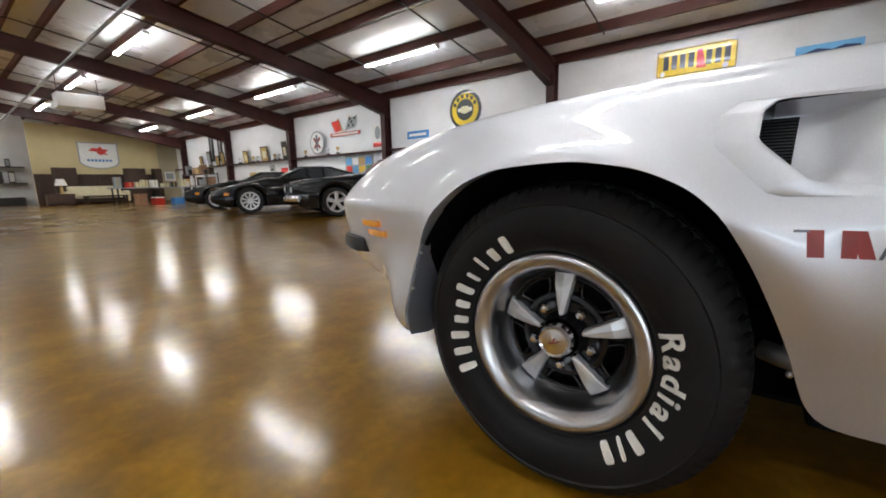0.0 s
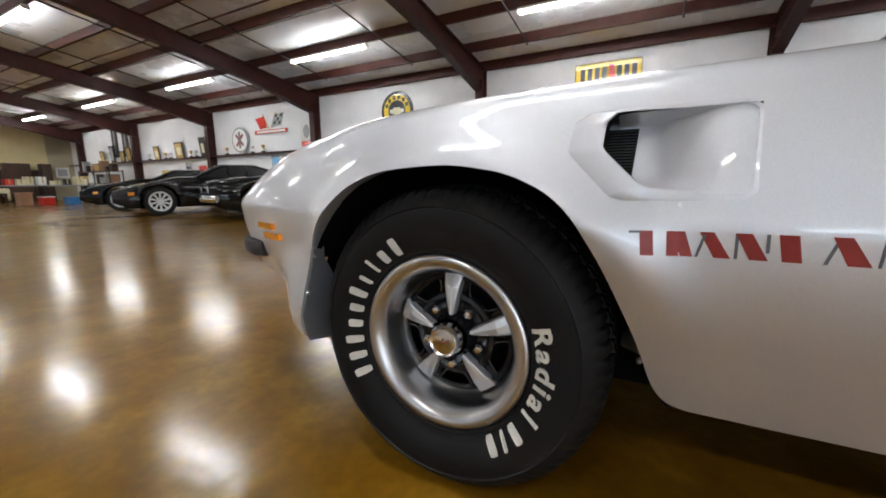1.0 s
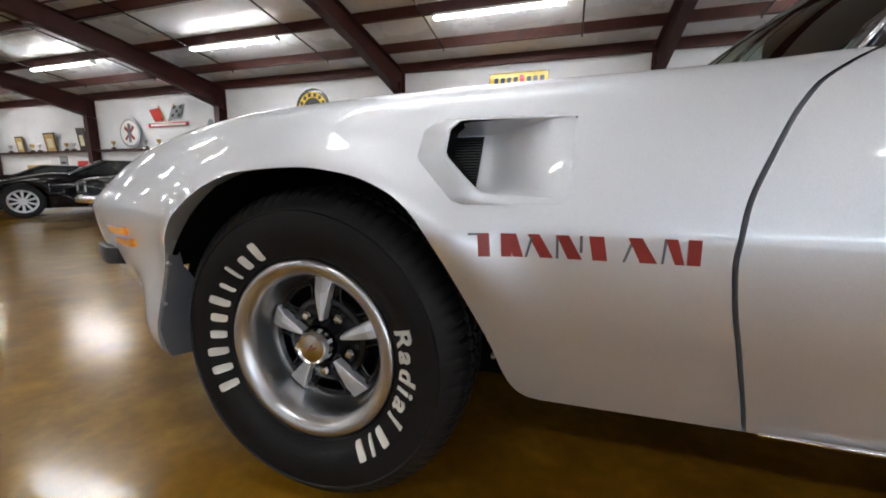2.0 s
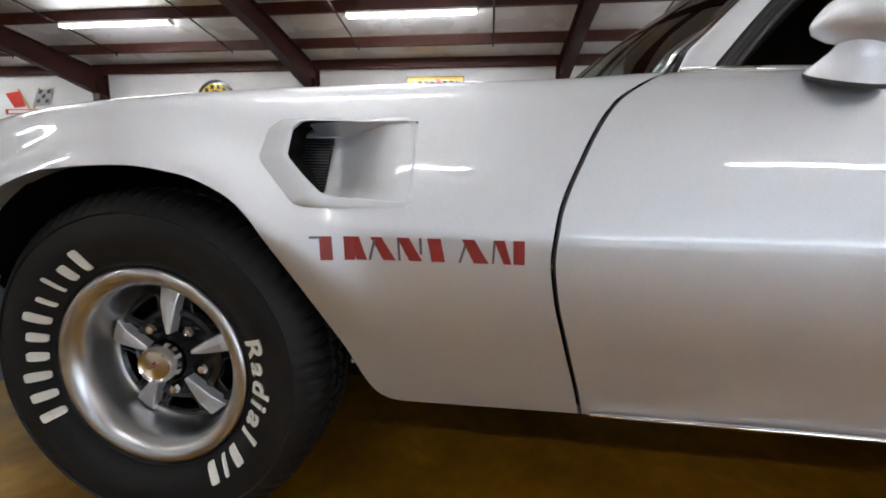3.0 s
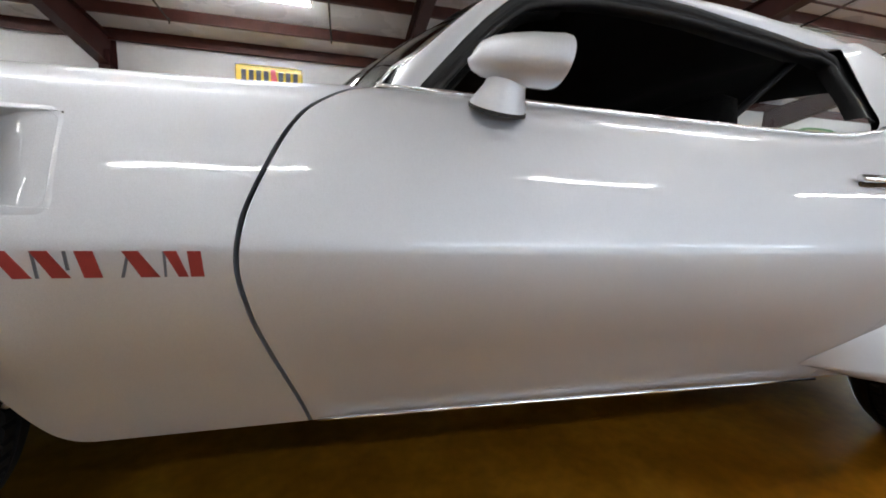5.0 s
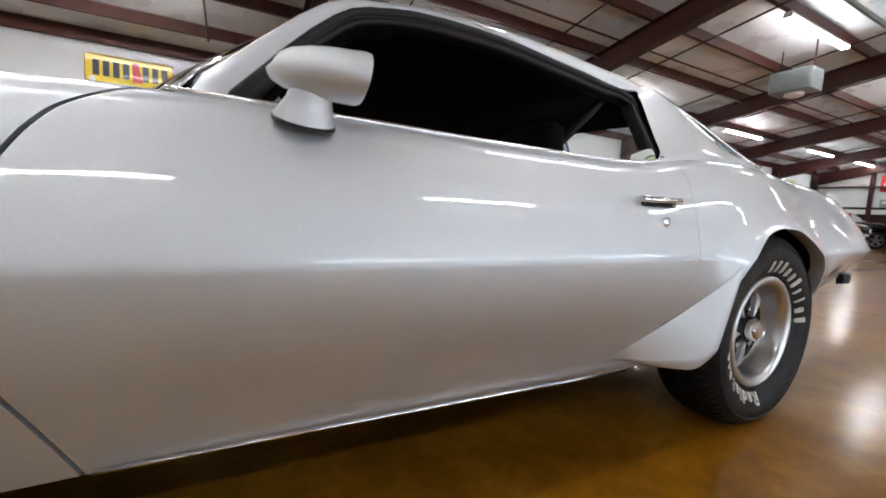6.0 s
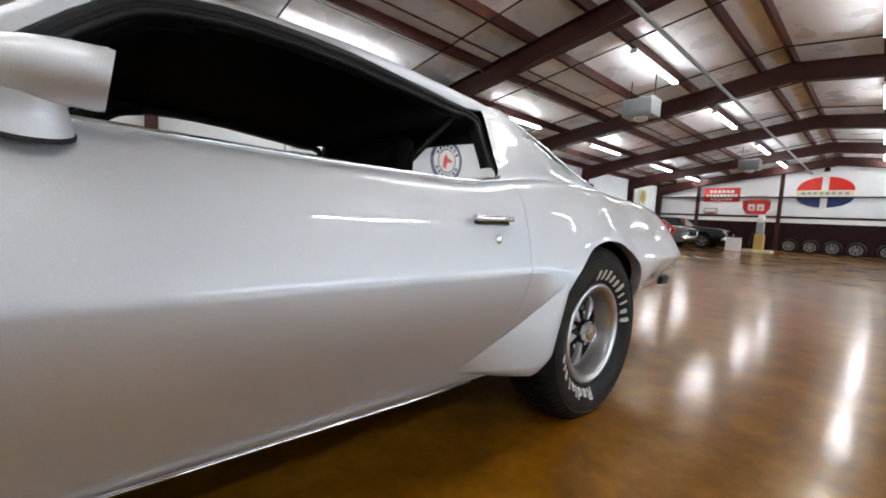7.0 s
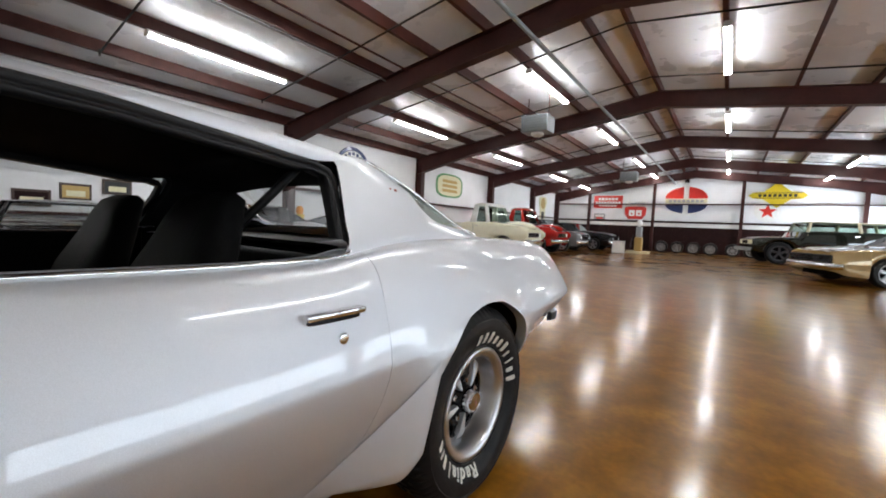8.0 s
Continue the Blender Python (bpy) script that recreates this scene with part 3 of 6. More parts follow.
def wheel():
    w = thing("wheel", "", "")
    R = 0.343
    bm = bmesh.new()
    prof = [(0.194, 0.014), (0.201, 0.000), (0.207, -0.006), (0.214, -0.006), (0.228, -0.015), (0.254, -0.025), (0.282, -0.027), (0.298, -0.0245), (0.301, -0.0275), (0.306, -0.024), (0.320, -0.012), (0.332, 0.000), (0.338, 0.012)]
    rows_t = [(0.3405, 0.022), (0.342, 0.040), (0.342, 0.048), (0.334, 0.050), (0.334, 0.058), (0.343, 0.060), (0.343, 0.085), (0.335, 0.087), (0.335, 0.094), (0.343, 0.096), (0.343, 0.12), (0.334, 0.122), (0.334, 0.130), (0.342, 0.132), (0.340, 0.158)]
    back = [(0.330, 0.180), (0.305, 0.205), (0.262, 0.212), (0.205, 0.185)]
    prof = [(r if r < 0.24 else 0.24 + (r - 0.24) * 1.05, h) for r, h in prof]
    rows_t, back = ([(0.24 + (r - 0.24) * 1.05, h) for r, h in some] for some in (rows_t, back))
    segs = 360
    vv = lathe(bm, prof + rows_t + back, segs, "y")
    cut = len(prof)
    for i in range(segs):
        # shoulder slits, and a few cross cuts in the ribs behind them
        deep = 0.0065 if i % 5 == 0 else 0.0
        cross = 0.006 if (i + 2) % 5 == 0 else 0.0
        for k in list(range(cut - 3, cut + 3)) + list(range(cut + 5, cut + 7)) + list(range(cut + 9, cut + 11)):
            d = deep * (0.25, 0.6, 1.0)[min(k - cut + 3, 2)] if k < cut + 3 else cross
            v = vv[k][i].co
            f = 1 - d / R
            vv[k][i].co = (v.x * f, v.y + (0.35 * d if k < cut else 0.0), v.z * f)
    part("tyre", bm, TYRE, w, "black radial tyre with raised white lettering", smooth=True, angle=35)
    bm = bmesh.new()
    lathe(bm, [(0.190, 0.022), (0.1985, 0.010), (0.2005, -0.003), (0.197, -0.0080), (0.190, -0.0095), (0.181, -0.0075), (0.172, -0.002), (0.165, 0.006), (0.161, 0.016), (0.158, 0.030), (0.155, 0.050), (0.151, 0.066), (0.146, 0.076), (0.140, 0.079)], 72, "y")
    part("trim_ring", bm, POLISH, w, "polished bright trim ring", smooth=True)
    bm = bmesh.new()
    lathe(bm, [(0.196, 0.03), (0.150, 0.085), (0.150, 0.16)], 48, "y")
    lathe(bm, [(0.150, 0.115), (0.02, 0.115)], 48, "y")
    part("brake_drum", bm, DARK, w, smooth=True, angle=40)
    # pressed steel disc with five long slots
    bm = bmesh.new()
    slotted_disc(bm)
    part("disc", bm, SATIN, w, "gloss black slotted wheel disc", smooth=True, angle=35)
    for k in range(5):
        a = radians(72 * k + 90)
        bm = bmesh.new()
        r0, r1 = 0.052, 0.146
        cs = []
        for r, hw, y in ((r0, 0.0045, 0.043), (0.078, 0.0105, 0.045), (0.115, 0.0175, 0.050), (r1, 0.0228, 0.062)):
            lp = []
            for t, d in ((-hw - 0.002, y + 0.020), (-hw, y + 0.0015), (-hw + 0.002, y), (0.0, y - 0.002), (hw - 0.002, y), (hw, y + 0.0015), (hw + 0.002, y + 0.020)):
                lp.append((r * math.cos(a) - t * math.sin(a), d, r * math.sin(a) + t * math.cos(a)))
            cs.append(lp)
        rings(bm, cs, close_loop=False)
        part("spoke", bm, SPOKE, w, "silver tapered spoke")
        an = a + radians(36)
        bm = bmesh.new()
        c = (0.070 * math.cos(an), 0, 0.070 * math.sin(an))
        lathe(bm, [(0.0115, 0.070), (0.0115, 0.050), (0.008, 0.044), (0.0, 0.043)], 6, "y", c)
        part("lug_nut", bm, CHROME, w)
        # raised rim round the slot
        bm = bmesh.new()
        pts = []
        for t in range(28):
            q = 2 * math.pi * t / 28
            ra = 0.1165 + 0.0195 * math.copysign(abs(math.sin(q)) ** 0.45, math.sin(q))
            an2 = an + radians(17.5 + 3.0 * (ra - 0.1165) / 0.02) * math.copysign(abs(math.cos(q)) ** 0.45, math.cos(q))
            pts.append((ra * math.cos(an2), 0.070, ra * math.sin(an2)))
        sweep(bm, pts + pts[:2], 0.0036, 8, up=(0, 1, 0), caps=False)
        part("slot_rim", bm, SATIN, w, smooth=True)
    bm = bmesh.new()
    lathe(bm, [(0.040, 0.060), (0.039, 0.026), (0.037, 0.008), (0.033, 0.002), (0.029, 0.005), (0.0, 0.002)], 40, "y")
    cap = part("centre_cap", bm, CHROME, w, "chrome centre cap", smooth=True, angle=35)
    bm = bmesh.new()
    for p in (((-0.014, -0.007), (0.012, 0.003), (0.015, 0.007), (-0.009, -0.003)), ((-0.003, 0.002), (0.004, 0.005), (0.003, 0.012))):
        bm.faces.new([bm.verts.new((x, 0.0005, z)) for x, z in p])
    part("emblem", bm, REDL, cap, "small red emblem")
    return w


def mark_outline(kind):
    """Plain rounded bars, about 0.8 wide and 1 high at most."""
    x0, x1, lean, top_z = {"o": (0.08, 0.60, 0.0, 0.76), "i": (0.24, 0.46, 0.0, 0.95), "j": (0.18, 0.46, 0.0, 0.75), "s": (0.10, 0.34, 0.22, 1.0), "b": (0.08, 0.58, 0.0, 1.0)}[kind]
    return rounded([(x0, 0.0), (x1, 0.0), (x1 + lean, top_z), (x0 + lean, top_z)], 2, 0.14)


def sidewall_mark(w, kinds, start, step, r0=0.216, h=0.041):
    for i, kd in enumerate(kinds):
        bm = bmesh.new()
        flat = lambda y: [(x * h * 0.88 - 0.35 * h, y, z * h) for x, z in mark_outline(kd)]
        vv = rings(bm, [flat(0.0), flat(-0.0025)])
        bm.faces.new(vv[-1])
        bmesh.ops.recalc_face_normals(bm, faces=bm.faces)
        bend(bm, start - step * i, r0)
        part("mark", bm, WHITE, w, "raised white mark")


def bend(bm, a, r0):
    """Wraps flat marks (x along, z outwards) onto the tyre's side round the angle a."""
    for v in bm.verts:
        r = r0 + v.co.z
        t = radians(a) - v.co.x / (r0 + 0.02)
        bulge = float(np.interp(r, (0.207, 0.214, 0.228, 0.2547, 0.284, 0.30), (-0.0065, -0.0065, -0.0155, -0.0255, -0.0275, -0.025)))
        v.co = (r * math.cos(t), bulge + v.co.y, r * math.sin(t))


def sidewall_word(w, word, start, step, r0=0.216, h=0.042):
    for i, ch in enumerate(word):
        cu = bpy.data.curves.new("glyph", "FONT")
        cu.body, cu.size, cu.extrude, cu.offset, cu.align_x = ch, h * 1.38, 0.0016, 0.0013, "CENTER"
        tmp = new("glyph", cu)
        me = bpy.data.meshes.new_from_object(tmp)
        bpy.data.objects.remove(tmp)
        bm = bmesh.new()
        bm.from_mesh(me)
        bpy.data.meshes.remove(me)
        bpy.data.curves.remove(cu)
        for v in bm.verts:
            v.co = (v.co.x * 1.12, -v.co.z - 0.0013, v.co.y)
        bend(bm, start - step * i, r0)
        part("letter", bm, WHITE, w, "raised white letter")


w0 = wheel()
sidewall_mark(w0, ["b", "b", "b", "o", "o", "b", "j", "i", "o", "b"], 206, 10.0)
for ch, a in zip("Radial", (15.0, 5.0, -4.5, -12.5, -20.5, -29.0)):
    sidewall_word(w0, ch, a, 0.0)
sidewall_mark(w0, ["b", "s", "b"], -42, 8.0)
w0.parent = car
w0.matrix_basis = pose(0, 0, 0.341)
for x, side, turn in ((2.748, 0, 110), (0, 1, 40), (2.748, 1, 75)):
    c = copy_thing(w0, pose(x, 2 * YC, 0.341, 0, turn, 180) if side else pose(x, -0.010, 0.336, 0, turn, 0))
    if x > 2:
        c.scale = (1.035, 1.0, 1.035)
    c.parent = car


# greenhouse
def roof_z(x):
    return ROOFZ(x)


ROOFZ = spl([(1.28, 1.185), (1.34, 1.200), (1.40, 1.211), (1.47, 1.219), (1.57, 1.223), (1.72, 1.223), (1.9, 1.218), (2.03, 1.208), (2.13, 1.200), (2.28, 1.186), (2.40, 1.165), (2.55, 1.09), (2.7, 1.02), (2.9, 0.95)])
RAILZ = spl([(1.28, 1.172), (1.34, 1.188), (1.40, 1.198), (1.47, 1.206), (1.57, 1.209), (1.72, 1.204), (1.9, 1.186), (2.03, 1.173), (2.13, 1.160), (2.20, 1.154), (2.26, 1.160), (2.32, 1.166), (2.42, 1.152)])
RAILY = spl([(1.28, 0.236), (1.5, 0.236), (1.8, 0.235), (2.1, 0.235), (2.3, 0.235), (2.5, 0.22), (2.7, 0.17), (2.9, 0.13)])
EAVE = 1.36


def header(x, t):
    """The front edge of the roof bows forward over the windscreen."""
    return x - 0.19 * (1 - (2 * t - 1) ** 2) * (1 - smooth01(EAVE, EAVE + 0.5, x))


bm = bmesh.new()
cols = []
for i in range(45):
    x = EAVE + (2.42 - EAVE) * i / 44
    yr, zr, zl = RAILY(x), roof_z(x), RAILZ(x)
    col = [(x, yr + 0.010, zl + 0.001), (x, yr + 0.002, zl), (x, yr, zl + 0.004), (x, yr + 0.004, zl + (zr - zl) * 0.6), (x, yr + 0.014, zr + 0.004)]
    for j in range(1, 20):
        t = j / 20
        y = yr + 0.014 + 2 * (YC - yr - 0.014) * t
        z = zr + 0.004 + 0.050 * (1 - (2 * t - 1) ** 2) ** 0.7
        col.append((header(x, t), y, z))
    col += [(px, 2 * YC - py, pz) for px, py, pz in col[4::-1]]
    cols.append(col)
rings(bm, cols, close_loop=False)
part("roof", bm, SILVER, car, smooth=True, angle=50)
bm = bmesh.new()
cols = []
for i in range(25):
    x = EAVE - 0.02 + (2.56 - EAVE + 0.02) * i / 24
    yr, zr = RAILY(x) + 0.012, RAILZ(min(x, 2.40)) - 0.008 - 0.38 * max(0.0, x - 2.40)
    cols.append([(header(x, j / 16) - 0.01, yr + 2 * (YC - yr) * j / 16, zr + 0.045 * (1 - (j / 8 - 1) ** 2)) for j in range(17)])
rings(bm, cols, close_loop=False)
part("headliner", bm, DARK, car, "black headliner", smooth=True)

# inner edge of the windscreen pillar, from the belt up to the roof rail
PILLAR = [(1.028, 0.138, 0.885), (1.040, 0.155, 0.925), (1.098, 0.185, 0.993), (1.145, 0.205, 1.047), (1.195, 0.222, 1.099), (1.245, 0.231, 1.143), (1.285, 0.235, 1.170), (1.325, 0.237, 1.184), (1.375, 0.237, 1.194)]
RAIL = [(x, RAILY(x), RAILZ(x)) for x in (1.44, 1.52, 1.62, 1.75, 1.9, 2.03, 2.13, 2.20)] + [(2.250, 0.233, 1.138), (2.268, 0.225, 1.112), (2.256, 0.192, 1.055), (2.226, 0.128, 0.978), (2.206, 0.090, 0.928)]


def across(pts, i):
    """Direction in the side view that points from the frame into the window."""
    (ax, _, az), (bx, _, bz) = pts[max(i - 1, 0)], pts[min(i + 1, len(pts) - 1)]
    n = Vector((bz - az, 0, ax - bx))
    return n.normalized()


for s in (0, 1):
    f = (lambda y: 2 * YC - y) if s else (lambda y: y)
    wide = spl([(0.88, 0.058), (0.925, 0.050), (0.993, 0.042), (1.05, 0.037), (1.15, 0.029), (1.18, 0.018), (1.20, 0.013)])
    deep = spl([(0.88, 0.090), (0.925, 0.068), (0.993, 0.049), (1.05, 0.043), (1.10, 0.039), (1.15, 0.034), (1.18, 0.024), (1.20, 0.019)])
    cols, inner, edge = [], [], []
    for i, (x, y, z) in enumerate(PILLAR):
        n = across(PILLAR, i)
        w, d = wide(z), deep(z)
        at = lambda k, dy: (x - n.x * k, f(y + dy), z - n.z * k)
        cols.append([at(-0.004, 0.022), at(-0.003, 0.004), at(0.0, 0.0), at(w * 0.5, 0.002), at(w * 0.92, 0.007), at(w, 0.012), at(w + 0.002, 0.020)])
        inner.append([at(w + 0.001, 0.016), at(w + 0.004, 0.022), at(max(d, w + 0.006), 0.040), at(max(d, w + 0.006) + 0.006, 0.062)])
        edge.append((at(d - 0.006, 0.032), at(d + 0.012, 0.058)))
    bm = bmesh.new()
    rings(bm, cols, close_loop=False)
    bmesh.ops.recalc_face_normals(bm, faces=bm.faces)
    part("windscreen_pillar", bm, SILVER, car, smooth=True, angle=50)
    bm = bmesh.new()
    rings(bm, inner, close_loop=False)
    bmesh.ops.recalc_face_normals(bm, faces=bm.faces)
    part("windscreen_reveal", bm, GLOSSB, car, "dark recess beside the windscreen", smooth=True)
    bm = bmesh.new()
    sweep(bm, [e[0] for e in edge], 0.0045, 8)
    part("windscreen_trim", bm, CHROME, car, "thin bright windscreen trim", smooth=True)
    bm = bmesh.new()
    sweep(bm, [(x + 0.016, f(y + 0.055), z - 0.004) for x, y, z in PILLAR], 0.042, 10)
    part("pillar_lining", bm, VINYL, car, "black inner pillar trim", smooth=True)
    # soft rubber seal with two lips round the side window
    loop = PILLAR + RAIL
    cols = []
    for i, (x, y, z) in enumerate(loop):
        n = across(loop, i)
        w = 0.040 if x < 2.2 else 0.032
        cols.append([(x + n.x * w * k, f(y + dy), z + n.z * w * k) for k, dy in ((-0.08, 0.012), (0.0, 0.002), (0.25, -0.003), (0.45, 0.003), (0.52, 0.006), (0.60, 0.002), (0.80, -0.001), (0.97, 0.006), (1.0, 0.022), (0.9, 0.05))])
    bm = bmesh.new()
    rings(bm, cols, close_loop=False)
    bmesh.ops.recalc_face_normals(bm, faces=bm.faces)
    part("weatherstrip", bm, BLACK, car, "black rubber window seal", smooth=True)
    # sail panel behind the side window
    bm = bmesh.new()
    Fz = [(2.155, 0.062, 0.892), (2.195, 0.075, 0.926), (2.215, 0.115, 0.983), (2.242, 0.165, 1.053), (2.265, 0.210, 1.118), (2.272, 0.232, 1.150), (2.250, 0.2375, 1.166), (2.20, 0.2385, 1.170)]
    Rz = [(2.91, 0.135, 0.945), (2.84, 0.150, 0.965), (2.77, 0.170, 1.000), (2.69, 0.200, 1.050), (2.60, 0.235, 1.105), (2.51, 0.262, 1.150), (2.44, 0.272, 1.174), (2.38, 0.262, 1.180)]
    fx, fy, fz = (spl([(i / 7, p[k]) for i, p in enumerate(Fz)]) for k in range(3))
    rx, ry, rz = (spl([(i / 7, p[k]) for i, p in enumerate(Rz)]) for k in range(3))
    ends = spl([(0, 1.0), (0.20, 1.0), (0.24, 0.87), (0.286, 0.78), (0.36, 0.76), (0.43, 0.78), (0.571, 0.90), (0.66, 1.0), (1.0, 1.0)])
    cols = []
    for i in range(57):
        col = []
        for j in range(41):
            v = j / 40
            cut = min(ends(v), 1.0)
            u = cut * i / 28 if i <= 28 else cut + (1 - cut) * (i - 28) / 28
            x = fx(v) + (rx(v) - fx(v)) * u
            y = fy(v) + (ry(v) - fy(v)) * u - 0.020 * math.sin(math.pi * u) * math.sin(math.pi * min(v * 1.1, 1))
            z = fz(v) + (rz(v) - fz(v)) * u + 0.028 * math.sin(math.pi * u) * v * (1 - smooth01(0.8, 1.0, v))
            col.append((x, f(y), z))
        cols.append(col)
    rings(bm, cols[:29], close_loop=False)
    part("sail_panel", bm, SILVER, car, smooth=True)
    bm = bmesh.new()
    rings(bm, cols[28::2], close_loop=False)
    bmesh.ops.remove_doubles(bm, verts=bm.verts, dist=0.0002)
    part("wrap_glass", bm, TINT, car, "greenish wrap-round edge of the back window", smooth=True)
    bm = bmesh.new()
    sweep(bm, [(x + 0.004, f(y - 0.002), z + 0.006) for x, y, z in Rz], 0.0075, 8)
    part("back_glass_trim", bm, CHROME, car, "thin bright back window trim", smooth=True)
    bm = bmesh.new()
    rings(bm, [[(x + (0.012 if i < 3 else 0.0), f((y if s == 0 else 2 * YC - y) + 0.022), z - 0.012) for x, y, z in col] for i, col in enumerate(cols[:28])], close_loop=False)
    part("sail_lining", bm, VINYL, car, "black inner trim", smooth=True)
    bm = bmesh.new()
    sweep(bm, [(x, f(skin(x, z_top(x)) - 0.052), z_top(x) - 0.003) for x in (0.95, 1.1, 1.25, 1.4, 1.6, 1.8, 2.0, 2.12)] + [(2.155, f(0.050), 0.898), (2.182, f(0.058), 0.910)], 0.0055, 8)
    part("belt_trim", bm, CHROME, car, "thin chrome window trim", smooth=True)
    bm = bmesh.new()
    sweep(bm, [(x, f(0.069), low(x) + 0.006) for x in (0.845, 1.2, 1.6, 1.9, 2.12)], 0.0045, 6)
    part("sill_trim", bm, CHROME, car, "thin bright sill strip", smooth=True)
# windscreen and back glass
for nm, lo, hi, bow in (("windscreen", (0.925, 0.190, 0.912), (1.345, 0.262, 1.196), -0.19), ("back_glass", (2.88, 0.16, 0.945), (2.40, 0.28, 1.175), 0.06)):
    bm = bmesh.new()
    cols = []
    for i in range(13):
        u = i / 12
        col = []
        for j in range(17):
            t = j / 16
            x = lo[0] + (hi[0] - lo[0]) * u + bow * (1 - (2 * t - 1) ** 2)
            y0 = lo[1] + (hi[1] - lo[1]) * u
            col.append((x, y0 + 2 * (YC - y0) * t, lo[2] + (hi[2] - lo[2]) * u + 0.02 * math.sin(math.pi * u) + 0.05 * u * (1 - (2 * t - 1) ** 2)))
        cols.append(col)
    rings(bm, cols, close_loop=False)
    g = part(nm, bm, TINT if nm == "windscreen" else GLASS, car, "tinted glass" if nm == "windscreen" else "clear glass", smooth=True)
    g.visible_shadow = False


def plate(poly, y0, y1, on=None):
    """A flat outline in x and z, given thickness along y; on(x, z) lays it onto a curved skin."""
    bm = bmesh.new()
    f = on or (lambda x, z: 0.0)
    lo = [bm.verts.new((x, f(x, z) + y1, z)) for x, z in poly]
    hi = [bm.verts.new((x, f(x, z) + y0, z)) for x, z in poly]
    bm.faces.new(hi)
    bm.faces.new(lo[::-1])
    for k in range(len(poly)):
        j = (k + 1) % len(poly)
        bm.faces.new((lo[k], lo[j], hi[j], hi[k]))
    bmesh.ops.recalc_face_normals(bm, faces=bm.faces)
    return bm


def rect(x0, x1, z0, z1):
    return [(x0, z0), (x1, z0), (x1, z1), (x0, z1)]


def fine(poly, n=8):
    out = []
    for (x0, z0), (x1, z1) in zip(poly, poly[1:] + poly[:1]):
        out += [(x0 + (x1 - x0) * i / n, z0 + (z1 - z0) * i / n) for i in range(n)]
    return out


# ---- fender air extractor ----
OUT = [(0.262, 0.740), (0.268, 0.790), (0.292, 0.808), (0.5255, 0.809), (0.5225, 0.664), (0.338, 0.662)]
INN = [(0.318, 0.744), (0.321, 0.786), (0.338, 0.801), (0.520, 0.803), (0.515, 0.672), (0.380, 0.682)]


def extractor():
    rim, throat = lip_mesh()
    ex = part("air_extractor", rim, SILVER, car, "sculpted fender air extractor", smooth=True, angle=50)
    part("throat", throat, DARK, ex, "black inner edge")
    bm = bmesh.new()
    cols = []
    for i in range(31):
        x = 0.285 + (0.5195 - 0.285) * i / 30
        deep = 0.052 * (1 - smooth01(0.372, 0.500, x)) + 0.0015
        cols.append([(x, skin(x, z) + deep * (0.75 + 0.25 * smooth01(0.66, 0.70, z)), z) for z in [0.664 + 0.144 * j / 20 for j in range(21)]])
    rings(bm, cols, close_loop=False)
    part("bowl", bm, SILVER, ex, smooth=True)
    for z0, z1, back, first in ((0.8025, 0.8025, 0.026, 0.335), (0.6735, 0.6735, -0.008, 0.385)):
        bm = bmesh.new()
        cols = []
        for i in range(25):
            x = first + (0.517 - first) * i / 24
            deep = 0.056 * (1 - smooth01(0.372, 0.505, x)) + 0.002
            drop = back * deep / 0.058
            cols.append([(x, skin(x, z0) - 0.002 + deep * k, z1 - drop * k ** 1.3) for k in (0.0, 0.15, 0.35, 0.6, 0.85, 1.0)])
        rings(bm, cols, close_loop=False)
        part("lip_wall", bm, SILVER, ex, smooth=True)
    poly = [(0.262, 0.735), (0.270, 0.780), (0.366, 0.780), (0.358, 0.676)]
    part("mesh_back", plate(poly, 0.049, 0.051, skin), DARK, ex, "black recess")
    for k in range(20):
        z = 0.680 + k * 0.0050
        x1 = 0.358 + (0.366 - 0.358) * (z - 0.672) / 0.116
        x0 = 0.268 + max(0.0, (0.742 - z) * 1.1)
        if x1 - x0 > 0.01:
            part("slat", plate(rect(x0, x1, z, z + 0.0022), 0.043, 0.049, skin), RUBBER, ex)


def lip_mesh():
    bm = bmesh.new()
    def ring(poly, d):
        pts = fine(rounded(poly, 2, 0.08), 2)
        return [(x, skin(x, z) + d * (1 - 0.92 * smooth01(0.345, 0.40, x)), z) for x, z in pts]
    inn_deep = [(x, y + 0.05 * (1 - smooth01(0.34, 0.38, x)), z) for x, y, z in ring(INN, -0.016)]
    edge = [(x, y + 0.004, z) for x, y, z in ring(OUT, 0.0)]
    mid = lambda k: [(a + (c - a) * k, b + (d - b) * k) for (a, b), (c, d) in zip(OUT, INN)]
    rings(bm, [edge, ring(OUT, 0.0), ring(mid(0.12), -0.004), ring(mid(0.5), -0.012), ring(mid(0.84), -0.0195), ring(mid(0.94), -0.0200), ring(INN, -0.0165)])
    bmesh.ops.recalc_face_normals(bm, faces=bm.faces)
    throat = bmesh.new()
    rings(throat, [ring(INN, -0.016), inn_deep])
    return bm, throat


extractor()

